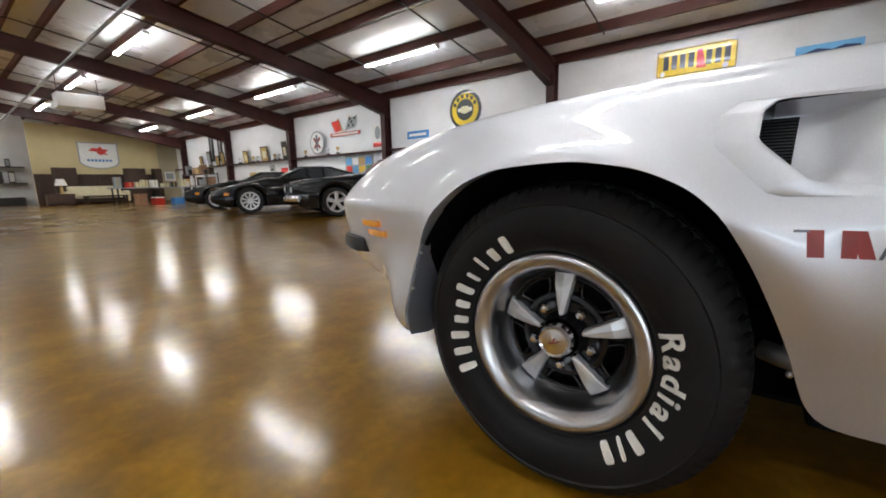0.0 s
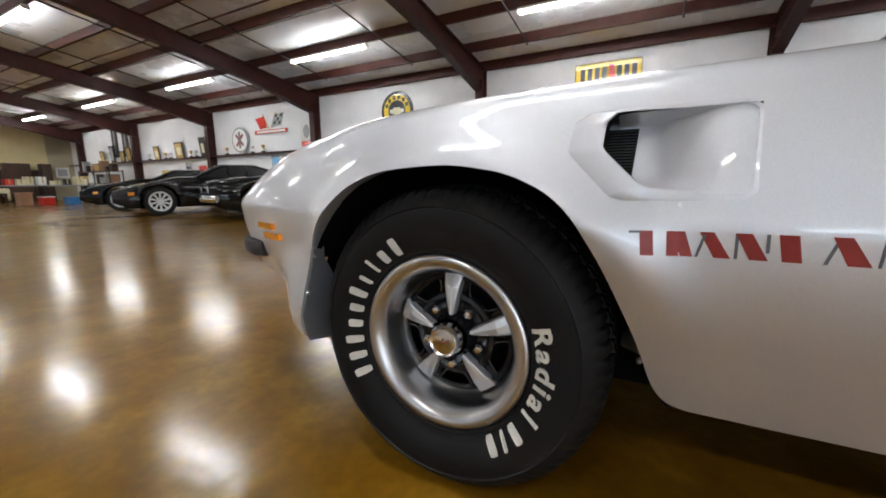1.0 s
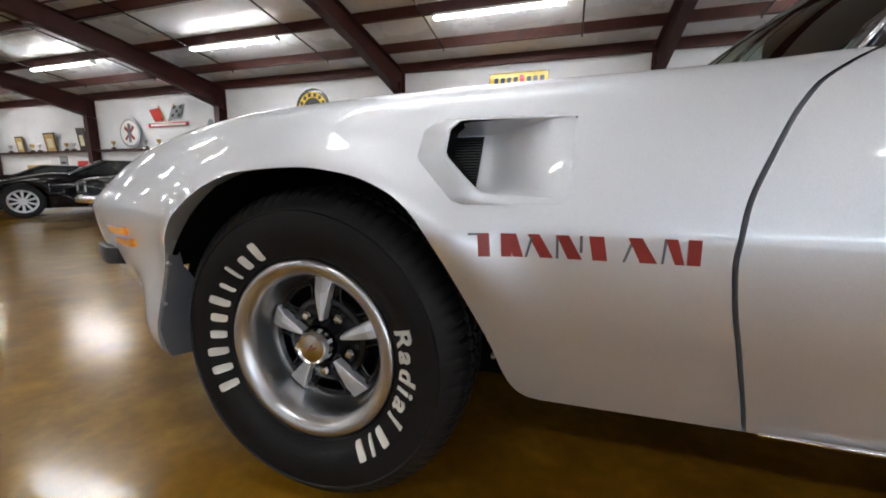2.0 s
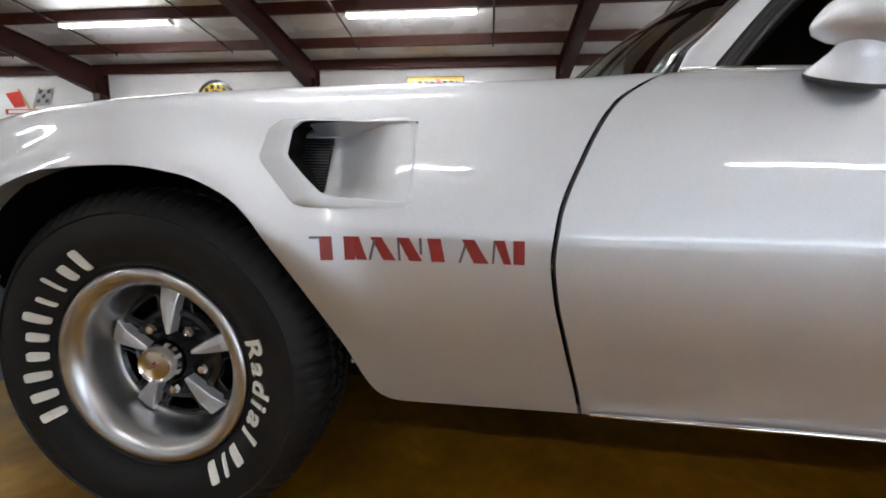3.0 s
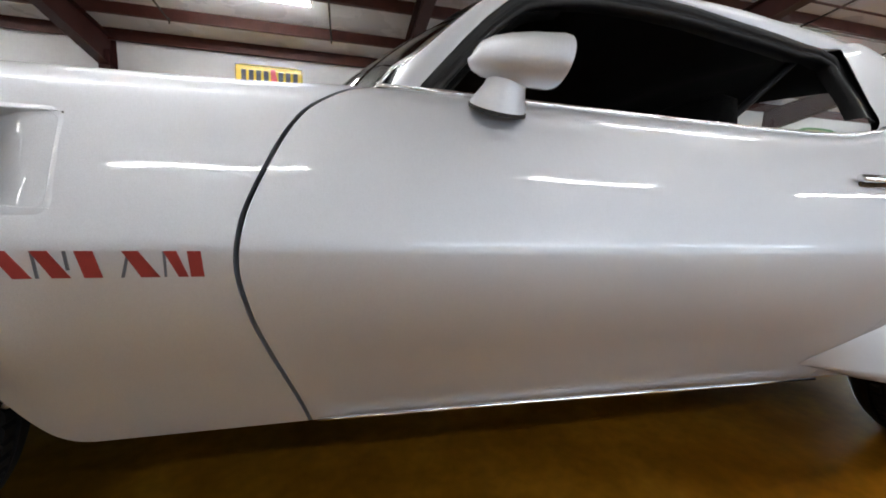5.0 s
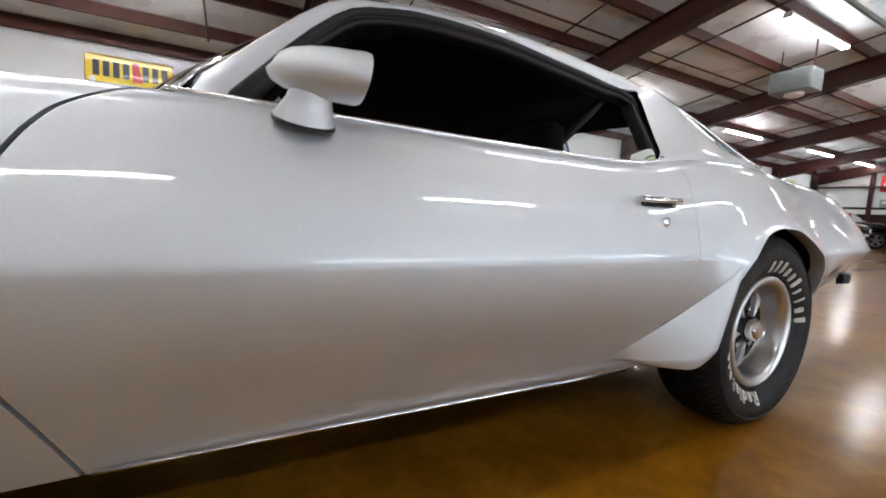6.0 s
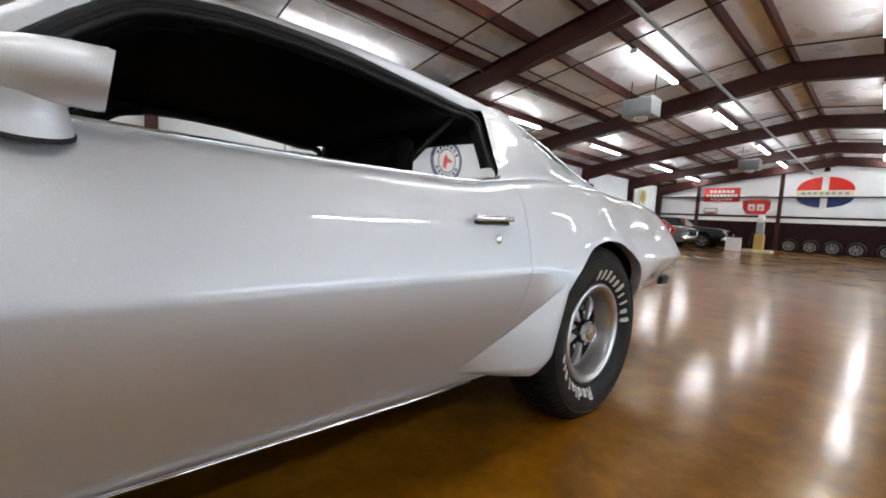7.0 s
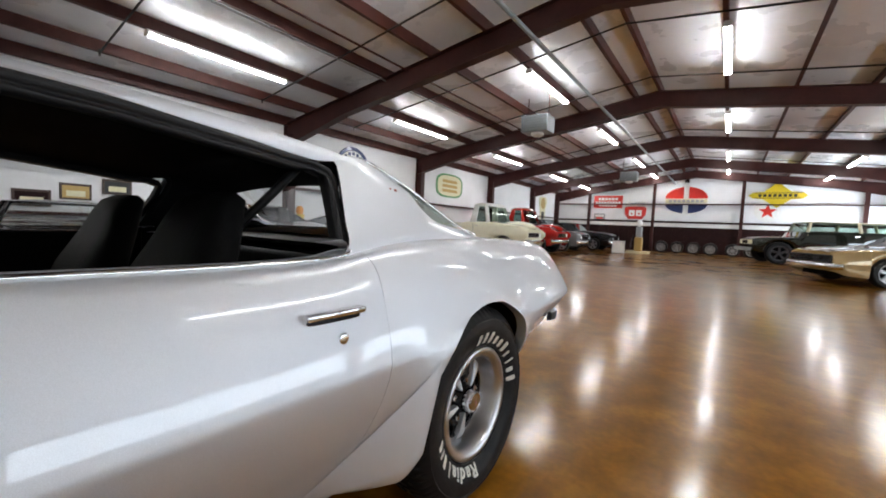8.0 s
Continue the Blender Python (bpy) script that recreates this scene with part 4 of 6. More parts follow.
# flank markings: plain slanted strokes in red with thin grey slivers beside them
Z0, Z1 = 0.581, 0.6185
RED_STROKES = ((0.383, 0.401, 0.380, 0.398), (0.418, 0.434, 0.416, 0.432), (0.436, 0.452, 0.424, 0.440), (0.478, 0.498, 0.458, 0.476), (0.520, 0.541, 0.501, 0.520), (0.556, 0.577, 0.549, 0.570), (0.622, 0.645, 0.603, 0.622), (0.668, 0.680, 0.652, 0.668), (0.683, 0.700, 0.681, 0.698))
GREY_SLIVERS = ((0.366, 0.384, 0.366, 0.384, 0.6150, 0.6185), (0.454, 0.458, 0.464, 0.468, Z0, Z1), (0.502, 0.506, 0.501, 0.505, Z0, Z1), (0.537, 0.541, 0.536, 0.540, 0.592, Z1), (0.598, 0.602, 0.609, 0.613, Z0, Z1), (0.650, 0.653, 0.651, 0.655, Z0, Z1))
for a, b, c, d in RED_STROKES:
    part("flank_mark", plate([(a, Z0), (b, Z0), (d, Z1), (c, Z1)], -0.0012, 0.0, skin), REDL, car, "red flank marking")
for a, b, c, d, lo_z, hi_z in GREY_SLIVERS:
    part("flank_mark", plate([(a, lo_z), (b, lo_z), (d, hi_z), (c, hi_z)], -0.0011, 0.0, skin), GREYL, car, "thin grey flank marking")
for z in (0.574, 0.545):
    d = 0.0 if z > 0.56 else 0.028
    lens = part("side_marker", plate(rounded(fine(rect(-0.663 + d, -0.560 + d, z - 0.0100, z + 0.0100), 6), 1), -0.013, 0.004, skin), AMBER, car, "amber side marker lens", smooth=True, angle=40)

# bumper strips, spats, sill corner
for sx, xs_, zc in (("front", [-0.705, -0.735, -0.80, -0.87, -0.94, -0.99, -1.02], 0.492), ("rear", [3.80, 3.86, 3.92, 3.965], 0.47)):
    bm = bmesh.new()
    loops = []
    for x in xs_:
        y = skin(x, 0.5)
        o = 0.026 if x not in (xs_[0],) else 0.006
        loops.append([(x, y + 0.02, zc - 0.030), (x, y - o, zc - 0.024), (x, y - o - 0.004, zc), (x, y - o, zc + 0.022), (x, y + 0.02, zc + 0.028)])
    rings(bm, loops, True, True, True)
    bmesh.ops.recalc_face_normals(bm, faces=bm.faces)
    part("bumper_strip", bm, RUBBER, car, "black rubber bumper strip", smooth=True, angle=40)

bm = bmesh.new()
edge = [(-0.340, 0.540), (-0.364, 0.505), (-0.398, 0.42), (-0.424, 0.34), (-0.438, 0.285), (-0.443, 0.258)]
loops = []
for x, z in edge:
    k = (0.64 - z) / 0.41
    y = skin(x, z) + 0.004
    loops.append([(x - 0.004, y + 0.004, z), (x + 0.006, y, z - 0.002), (x + 0.010 + 0.016 * k, y + 0.012 + 0.040 * smooth01(0.54, 0.34, z), z - 0.006), (x + 0.012 + 0.026 * k, y + 0.016 + 0.15 * smooth01(0.54, 0.30, z), z + 0.002)])
rings(bm, loops, close_loop=False)
spat = part("front_spat", bm, FLAP, car, "grey spat ahead of the wheel, darkened for shade", smooth=True, angle=40)
for x, z in ((-0.352, 0.515), (-0.396, 0.41), (0.392, 0.365)):
    bm = bmesh.new()
    lathe(bm, [(0.0055, 0.004), (0.005, -0.003), (0.0, -0.004)], 10, "y", (x, skin(x, z) + 0.006, z))
    part("screw", bm, POLISH, car, smooth=True)

UP = [(2.05, 0.318), (2.14, 0.370), (2.235, 0.430), (2.335, 0.512), (2.440, 0.605)]
LO = [(2.04, 0.302), (2.13, 0.284), (2.22, 0.268), (2.30, 0.264), (2.366, 0.305)]
ux, uz, lx, lz = (spl([(i / 4, p[k]) for i, p in enumerate(P)]) for P in (UP, LO) for k in (0, 1))
for s in (0, 1):
    f = (lambda y: 2 * YC - y) if s else (lambda y: y)
    bm = bmesh.new()
    cols = []
    for i in range(25):
        u = i / 24
        out = 0.35 * u + 0.65 * smooth01(0.0, 1.0, u)
        foot = skin(min(lx(u), 2.37), lz(u)) * (1 - out) - 0.058 * out
        col = []
        for j in range(13):
            v = j / 12
            x = ux(u) + (lx(u) - ux(u)) * v
            z = uz(u) + (lz(u) - uz(u)) * v
            k = v ** 1.35
            y = (skin(min(ux(u), 2.42), uz(u)) - 0.002) * (1 - k) + foot * k + 0.010 * (v > 0.95)
            y = min(y, skin(min(x, 2.37), z) - 0.002)
            col.append((x, f(y), z))
        col.append((col[-1][0], f(skin(2.2, 0.3) + 0.08), col[-1][2] + 0.006))
        cols.append(col)
    cols.append([(x + 0.002, f((y if s == 0 else 2 * YC - y) + 0.06), z + 0.004) for x, y, z in cols[-1]])
    rings(bm, cols, close_loop=False)
    bmesh.ops.recalc_face_normals(bm, faces=bm.faces)
    part("rear_spat", bm, SILVER, car, "flared spat ahead of the rear wheel", smooth=True, angle=60)

# wipers
for dy in (0.0, 0.55):
    bm = bmesh.new()
    sweep(bm, [(0.91 - 0.10 * (dy > 0), 0.42 + dy, 0.905), (0.955 - 0.08 * (dy > 0), 0.55 + dy, 0.945), (1.0 - 0.08 * (dy > 0), 0.80 + dy, 0.955)], 0.006, 6)
    part("wiper", bm, BLACK, car, "black wiper arm")
# bullet mirror
bm = bmesh.new()
loops = []
for t, rz_, ry_ in ((0.0, 0.006, 0.007), (0.015, 0.014, 0.016), (0.06, 0.023, 0.026), (0.18, 0.032, 0.036), (0.36, 0.038, 0.044), (0.58, 0.042, 0.049), (0.80, 0.043, 0.051), (0.94, 0.044, 0.053), (1.0, 0.042, 0.051)):
    c = Vector((1.100 + 0.145 * t, 0.012 - 0.034 * t, 0.943 - 0.006 * t))
    loops.append([(c.x + 0.006 * math.sin(2 * math.pi * k / 28), c.y + ry_ * math.cos(2 * math.pi * k / 28), c.z + rz_ * math.sin(2 * math.pi * k / 28)) for k in range(28)])
rings(bm, loops, True, True, False)
rings(bm, [loops[-1], [(x - 0.004, -0.022 + (y + 0.022) * 0.93, 0.937 + (z - 0.937) * 0.93) for x, y, z in loops[-1]]])
mir = part("door_mirror", bm, SILVER, car, "silver bullet-shaped door mirror", smooth=True, angle=60)
bm = bmesh.new()
bm.faces.new([bm.verts.new((x - 0.004, -0.022 + (y + 0.022) * 0.93, 0.937 + (z - 0.937) * 0.93)) for x, y, z in loops[-1]])
part("mirror_glass", bm, CHROME, mir, "mirror glass")
bm = bmesh.new()
loops = []
for t, rx_, ry_ in ((0.0, 0.051, 0.039), (0.10, 0.0505, 0.037), (0.30, 0.045, 0.030), (0.6, 0.038, 0.023), (1.0, 0.034, 0.022)):
    c = Vector((1.156 + 0.010 * t, 0.024 - 0.024 * t, 0.866 + 0.052 * t))
    loops.append([(c.x + rx_ * math.cos(2 * math.pi * k / 24), c.y + ry_ * math.sin(2 * math.pi * k / 24), c.z + 0.018 * (1 - t) * math.sin(2 * math.pi * k / 24) - 0.004 * (1 - t) * math.cos(2 * math.pi * k / 24)) for k in range(24)])
rings(bm, loops)
part("mirror_foot", bm, SILVER, mir, smooth=True)
bm = bmesh.new()
rings(bm, [[(1.156 + (x - 1.156) * k, 0.024 + (y - 0.024) * k, z - d) for x, y, z in loops[0]] for k, d in ((1.03, 0.007), (1.04, 0.001), (1.0, 0.0))])
part("mirror_gasket", bm, BLACK, mir, "black rubber gasket", smooth=True)

# door handle, lock, badges
bm = bmesh.new()
box(bm, 1.994, 2.160, -0.018, 0.004, 0.770, 0.787, 0.006)
bmesh.ops.translate(bm, verts=bm.verts, vec=(0, skin(2.1, 0.77) - 0.004, 0))
hd = part("door_handle", bm, CHROME, car, "chrome pull handle", smooth=True, angle=40)
# flat black plate puts the recess's dark below the handle in as colour
part("handle_dark", plate(rounded(rect(2.006, 2.152, 0.758, 0.773), 2, 0.15), -0.003, 0.002, skin), GLOSSB, hd, "flat black plate for the dark below the handle")
bm = bmesh.new()
lathe(bm, [(0.013, 0.002), (0.013, -0.004), (0.009, -0.006), (0.0, -0.005)], 20, "y", (2.095, skin(2.095, 0.719), 0.719))
part("door_lock", bm, CHROME, car, "chrome key lock", smooth=True, angle=40)
for k, (dx, dz) in enumerate(((-0.014, 0.006), (0.0, 0.0), (0.012, 0.005))):
    bm = boxm(2.462 + dx, 2.474 + dx, 0.183, 0.195, 1.080 + dz, 1.094 + dz, 0.002)
    part("pillar_badge", bm, REDL, car, "small red pillar badge")

# ---- cabin ----
def seat(x, y):
    """High-backed bucket seat whose back narrows into the head rest."""
    part("seat_cushion", boxm(x - 0.28, x + 0.22, y - 0.24, y + 0.24, 0.30, 0.48, 0.05), VINYL, car, "black vinyl seat", smooth=True, angle=60)
    bm = bmesh.new()
    loops = []
    for h, w, d, lean in ((0.40, 0.20, 0.05, 0.20), (0.43, 0.245, 0.085, 0.21), (0.60, 0.255, 0.085, 0.26), (0.78, 0.245, 0.075, 0.32), (0.90, 0.205, 0.06, 0.37), (0.98, 0.170, 0.055, 0.40), (1.03, 0.150, 0.045, 0.42), (1.05, 0.11, 0.02, 0.43)):
        lp = []
        for k in range(24):
            a = 2 * math.pi * k / 24
            ca, sa = math.cos(a), math.sin(a)
            lp.append((x + lean + d * math.copysign(abs(ca) ** 0.6, ca), y + w * math.copysign(abs(sa) ** 0.5, sa), h))
        loops.append(lp)
    rings(bm, loops, True, True, True)
    bmesh.ops.recalc_face_normals(bm, faces=bm.faces)
    part("seat_back", bm, VINYL, car, "black vinyl high-backed seat", smooth=True, angle=60)


part("cowl_panel", boxm(0.92, 1.10, 0.20, 2 * YC - 0.20, 0.870, 0.889, 0.004), BLACK, car, "black cowl panel")
seat(1.62, 0.50)
seat(1.62, 2 * YC - 0.50)
part("rear_bench", boxm(2.28, 2.44, 0.30, 2 * YC - 0.30, 0.42, 0.86, 0.05), VINYL, car, "black vinyl rear bench", smooth=True, angle=60)
part("parcel_shelf", boxm(2.42, 2.92, 0.26, 2 * YC - 0.26, 0.885, 0.90), VINYL, car)
part("dashboard", boxm(0.98, 1.26, 0.18, 2 * YC - 0.18, 0.58, 0.91, 0.05), VINYL, car, "black dashboard", smooth=True, angle=60)
bm = bmesh.new()
sweep(bm, [(1.40 + 0.05 * math.sin(a), 0.48 + 0.18 * math.cos(a), 0.71 + 0.17 * math.sin(a)) for a in [2 * math.pi * k / 24 for k in range(25)]], 0.013, 8)
part("steering_wheel", bm, BLACK, car, "black steering wheel", smooth=True)
bm = bmesh.new()
sweep(bm, [(2.22, 0.31, 1.16), (2.14, 0.36, 1.05), (2.02, 0.42, 0.90), (1.93, 0.46, 0.80)], 0.024, 8, 0.55)
part("seat_belt", bm, BLACK, car, "black shoulder belt", smooth=True)
for s in (0, 1):
    f = (lambda y: 2 * YC - y) if s else (lambda y: y)
    bm = bmesh.new()
    rings(bm, [[(x, f(0.13), 0.26), (x, f(0.135), 0.6), (x, f(0.125), z_top(x) - 0.012), (x, f(skin(x, z_top(x)) - 0.004), z_top(x) - 0.004)] for x in (0.9, 1.2, 1.5, 1.8, 2.1, 2.24)], close_loop=False)
    part("door_lining", bm, VINYL, car, "black door lining")


# ---- signs and things on the walls ----
def tone(name, color, rough=0.4, coat=0.3):
    return mat(name, color, rough, coat=coat, var=0.08, scale=14)


YELLOW = tone("yellow_enamel", (0.80, 0.56, 0.02))
# the sign yellow, darkened in its colour because the sign is back-lit
YELLOW_BACKLIT = tone("backlit_yellow_enamel", (0.58, 0.43, 0.015))
RED = tone("red_enamel", (0.62, 0.03, 0.02))
BLUE = tone("blue_enamel", (0.04, 0.22, 0.55))
NAVY = tone("navy_enamel", (0.015, 0.03, 0.12))
CREAM = tone("cream_enamel", (0.72, 0.68, 0.45))
PLAINW = tone("white_enamel_sign", (0.82, 0.82, 0.80))
INK = tone("black_enamel", (0.012, 0.012, 0.012))
GREY = tone("grey_print", (0.33, 0.35, 0.37))
GOLD = tone("gold_print", (0.50, 0.33, 0.10))
SKYB = tone("sky_print", (0.16, 0.45, 0.78))
GREEN = tone("green_print", (0.10, 0.30, 0.12))


def disc(cx, cz, r, n=40, rz=None):
    return [(cx + r * math.cos(2 * math.pi * k / n), cz + (rz or r) * math.sin(2 * math.pi * k / n)) for k in range(n)]


def sign(name, label, m, board, face, layers, group="", thick=0.03, category="sign"):
    """A board with raised layers; x along, z up, the face towards -y. m sets it on its wall."""
    sg = thing(name, label, category, m, group)
    part("board", plate(board, -thick, 0.0), face, sg)
    for i, (nm, poly, material) in enumerate(layers):
        d = thick + 0.004 + 0.0012 * i
        part(nm, plate(poly, -d, -thick + 0.001), material, sg)
    return sg


def bars(x0, x1, z0, z1, n, gap=0.25):
    w = (x1 - x0) / n
    return [rect(x0 + w * i + w * gap / 2, x0 + w * (i + 1) - w * gap / 2, z0, z1) for i in range(n)]


NW = NORTH - 0.002


def north(x, z):
    return pose(x, NW, z)


def east(y, z, x=None):
    return pose((x or EAST) - 0.002, y, z, 0, 0, -90)


def west(y, z, x):
    return pose(x + 0.002, y, z, 0, 0, 90)


lay = [("plain_bar", q, INK) for i, q in enumerate(bars(-0.60, 0.62, -0.13, 0.15, 8, 0.35)) if i != 4]
lay += [("plain_bar", [(-0.06 + 0.09, -0.17), (0.20, -0.17), (0.12, 0.19), (-0.02 + 0.05, 0.19)], RED), ("spot", disc(-0.58, -0.20, 0.05, 16), PLAINW), ("spot", disc(0.52, -0.19, 0.05, 16), PLAINW)]
lay = [("frame", rect(-0.69, 0.69, -0.255, 0.255), INK), ("field", rect(-0.675, 0.675, -0.24, 0.24), YELLOW)] + lay
sign("plate_sign", "yellow enamel plate-shaped sign with black and red bars", north(-0.76, 3.06), rounded(rect(-0.70, 0.70, -0.27, 0.27), 2, 0.08), YELLOW, lay)
sign("picture_panel", "blue landscape panel on the white wall", north(1.24, 2.86), rect(-0.44, 0.44, -0.26, 0.10), SKYB, [("hills", [(-0.40, -0.22), (0.40, -0.22), (0.40, 0.0), (0.2, 0.03), (0.05, -0.02), (-0.15, 0.03), (-0.40, -0.05)], NAVY)], category="picture")
lay = [("ring", disc(0, 0, 0.46), YELLOW), ("ring", disc(0, 0, 0.30), INK), ("bar", rect(-0.24, 0.24, -0.05, 0.05), PLAINW), ("wing", [(-0.22, -0.04), (0.0, -0.12), (0.22, -0.04), (0.1, 0.10), (-0.1, 0.10)], CREAM)]
lay += [("mark", [(0.38 * math.cos(a) + dx, 0.38 * math.sin(a) + dz) for dx, dz in ((-0.045, -0.05), (0.045, -0.05), (0.045, 0.05), (-0.045, 0.05))], INK) for a in [radians(25 + 26 * k) for k in range(6)]]
sign("round_sign", "round black and yellow enamel sign", north(-6.45, 2.78), disc(0, 0, 0.55), INK, lay)
sign("wall_panel", "small blue enamel sign", north(-8.3, 2.26), rect(-0.45, 0.45, -0.14, 0.10), BLUE, [("bar", rect(-0.36, 0.36, -0.06, 0.02), PLAINW)])
lay = [("flag", [(-0.78, 0.28), (-0.30, 0.34), (-0.20, -0.06), (-0.55, -0.10)], RED), ("flag", [(0.72, 0.40), (0.22, 0.32), (0.02, -0.08), (0.55, -0.02)], GREY)]
lay += [("check", [(0.16 + 0.13 * i + 0.05 * j, 0.02 + 0.12 * j), (0.27 + 0.13 * i + 0.05 * j, 0.03 + 0.12 * j), (0.31 + 0.13 * i + 0.05 * j, 0.13 + 0.12 * j), (0.20 + 0.13 * i + 0.05 * j, 0.12 + 0.12 * j)], INK) for j in range(3) for i in range(3) if (i + j) % 2 == 0]
lay += [("bar", rect(-0.85, 0.85, -0.26, -0.14), RED), ("bar", rect(-0.75, 0.75, -0.235, -0.165), PLAINW)]
sign("flag_sign", "crossed racing flags sign, red and chequered", north(-11.9, 2.78), rect(-0.85, 0.85, -0.27, -0.13), GREY, [("pole", [(-0.12, -0.12), (-0.06, -0.12), (-0.34, 0.40), (-0.40, 0.40)], GOLD), ("pole", [(0.02, -0.12), (0.08, -0.12), (0.34, 0.42), (0.28, 0.42)], GOLD)] + lay)
sign("round_sign", "round white sign with a dark ring, leaning on the shelf", pose(-13.5, NORTH - 0.12, 2.36), disc(0, 0, 0.46), GREY, [("ring", disc(0, 0, 0.40), PLAINW), ("ring", disc(0, 0, 0.34, 28), PLAINW), ("emblem", [(-0.24, -0.18), (-0.16, -0.24), (0.24, 0.16), (0.17, 0.24)], REDL), ("emblem", [(0.16, -0.24), (0.24, -0.18), (-0.17, 0.24), (-0.24, 0.16)], REDL), ("emblem", rect(-0.06, 0.06, -0.30, 0.30), GREYL)])
sign("wall_panel", "white print with a dark figure-like emblem", north(-10.15, 2.36), rect(-0.28, 0.28, -0.42, 0.42), PLAINW, [("emblem", disc(0, 0.10, 0.14, 20, 0.22), GREY), ("bar", rect(-0.24, 0.24, -0.38, -0.22), RED)])
lay = [("patch", rect(-0.72 + 0.36 * i, -0.40 + 0.36 * i, -0.30 + 0.3 * j, -0.04 + 0.3 * j), c) for (i, j), c in zip([(i, j) for j in range(2) for i in range(4)], (RED, SKYB, YELLOW, GREEN, SKYB, PLAINW, GOLD, BLUE))]
sign("collage_board", "board covered in colourful prints", north(-11.2, 1.42), rect(-0.78, 0.78, -0.36, 0.36), GREY, lay, category="board")
for x, w, h, c in ((-19.35, 0.22, 0.62, GOLD), (-17.6, 0.30, 0.70, GOLD), (-15.9, 0.20, 0.80, INK)):
    sign("framed_print", "tall framed print standing on the wall shelf", pose(x, NORTH - 0.10, 1.815 + h / 2, 6, 0, 0), rect(-w, w, -h / 2, h / 2), WOODD, [("print", rect(-w * 0.8, w * 0.8, -h * 0.42, h * 0.42), c), ("mount", rect(-w * 0.5, w * 0.5, -h * 0.25, h * 0.2), CREAM)], category="picture", group="framed prints")
# signs on the eastern half of the north wall
lay = [("ring", disc(0, 0, 0.58), PLAINW), ("ring", disc(0, 0, 0.40), NAVY), ("ring", disc(0, 0, 0.36), PLAINW), ("arrow", [(-0.18, -0.22), (-0.04, -0.26), (0.02, -0.06), (0.30, 0.0), (0.02, 0.12), (-0.06, 0.24), (-0.16, 0.06)], RED)]
lay += [("mark", [(0.49 * math.cos(a) + dx, 0.49 * math.sin(a) + dz) for dx, dz in ((-0.05, -0.05), (0.05, -0.05), (0.05, 0.05), (-0.05, 0.05))], NAVY) for a in [radians(30 + 20 * k) for k in range(7)] + [radians(210 + 20 * k) for k in range(7)]]
sign("round_sign", "large round white sign with navy ring and red arrow", north(10.15, 2.66), disc(0, 0, 0.70), NAVY, lay)
sign("oval_sign", "cream rounded sign with a dark green rim", north(15.6, 2.70), rounded(rect(-0.98, 0.98, -0.50, 0.50), 3, 0.2), GREEN, [("field", rounded(rect(-0.88, 0.88, -0.43, 0.43), 3, 0.2), CREAM)] + [("bar", rect(-0.55, 0.55, z, z + 0.13), GOLD) for z in (0.12, -0.08, -0.28)])
sign("shaped_sign", "tall cream and black keyhole-shaped sign", north(26.2, 2.25), [(-0.5, 0.85), (0.5, 0.85), (0.62, 0.55), (0.40, 0.0), (0.45, -0.85), (-0.45, -0.85), (-0.40, 0.0), (-0.62, 0.55)], CREAM, [("field", disc(0, 0.45, 0.36, 24), GOLD), ("bar", rect(-0.2, 0.2, -0.7, -0.1), INK)])
for x, z, w, h, c in ((2.90, 1.15, 0.245, 0.30, MAROON), (3.48, 1.31, 0.225, 0.30, GOLD), (4.10, 1.45, 0.235, 0.30, INK)):
    sign("framed_print", "framed print above the low wall ledge", north(x, z), rect(-w, w, -h / 2, h / 2), WOODD, [("print", rect(-w * 0.85, w * 0.85, -h * 0.40, h * 0.36), c), ("mount", rect(-w * 0.6, w * 0.6, -h * 0.3, h * 0.05), CREAM)], category="picture", group="framed prints")
sign("wall_panel", "white framed notice on the wall", north(5.2, 2.25), rect(-0.40, 0.40, -0.30, 0.30), GREY, [("sheet", rect(-0.37, 0.37, -0.27, 0.27), PLAINW)] + [("bar", rect(-0.25, 0.25, z, z + 0.03), GREY) for z in (0.1, 0.02, -0.06)])
sign("wall_panel", "narrow red wall sign", north(6.75, 2.15), rect(-0.08, 0.08, -0.22, 0.16), RED, [("bar", rect(-0.05, 0.05, -0.1, 0.0), PLAINW)])
# end wall
sign("oval_sign", "large oval sign, red over navy with a white torch bar", east(1.46, 3.08), disc(0, 0, 1.12, 48, 0.84), PLAINW, [("upper", [(1.06 * math.cos(math.pi * k / 24), 0.10 + 0.68 * math.sin(math.pi * k / 24)) for k in range(25)], RED), ("lower", [(1.06 * math.cos(math.pi * k / 24), -0.22 - 0.55 * math.sin(math.pi * k / 24)) for k in range(25)], NAVY), ("torch", rect(-0.13, 0.13, -0.78, 1.05), PLAINW)] + [("band", rect(-1.04, 1.04, -0.17, 0.07), CREAM)] + [("bar", q, GREY) for q in bars(-0.90, 0.90, -0.12, 0.02, 8, 0.3)] + [("flame", [(-0.12, 1.02), (0.12, 1.02), (0.10, 1.20), (0.0, 1.32), (-0.10, 1.20)], MAROON)])
sign("wall_panel", "red enamel sign with white bars", east(5.78, 2.98), rect(-0.88, 0.88, -0.40, 0.40), RED, [("bar", q, PLAINW) for q in bars(-0.62, 0.62, 0.10, 0.26, 6, 0.25) + bars(-0.78, 0.78, -0.12, 0.02, 9, 0.25) + bars(-0.55, 0.55, -0.30, -0.20, 6, 0.25)])
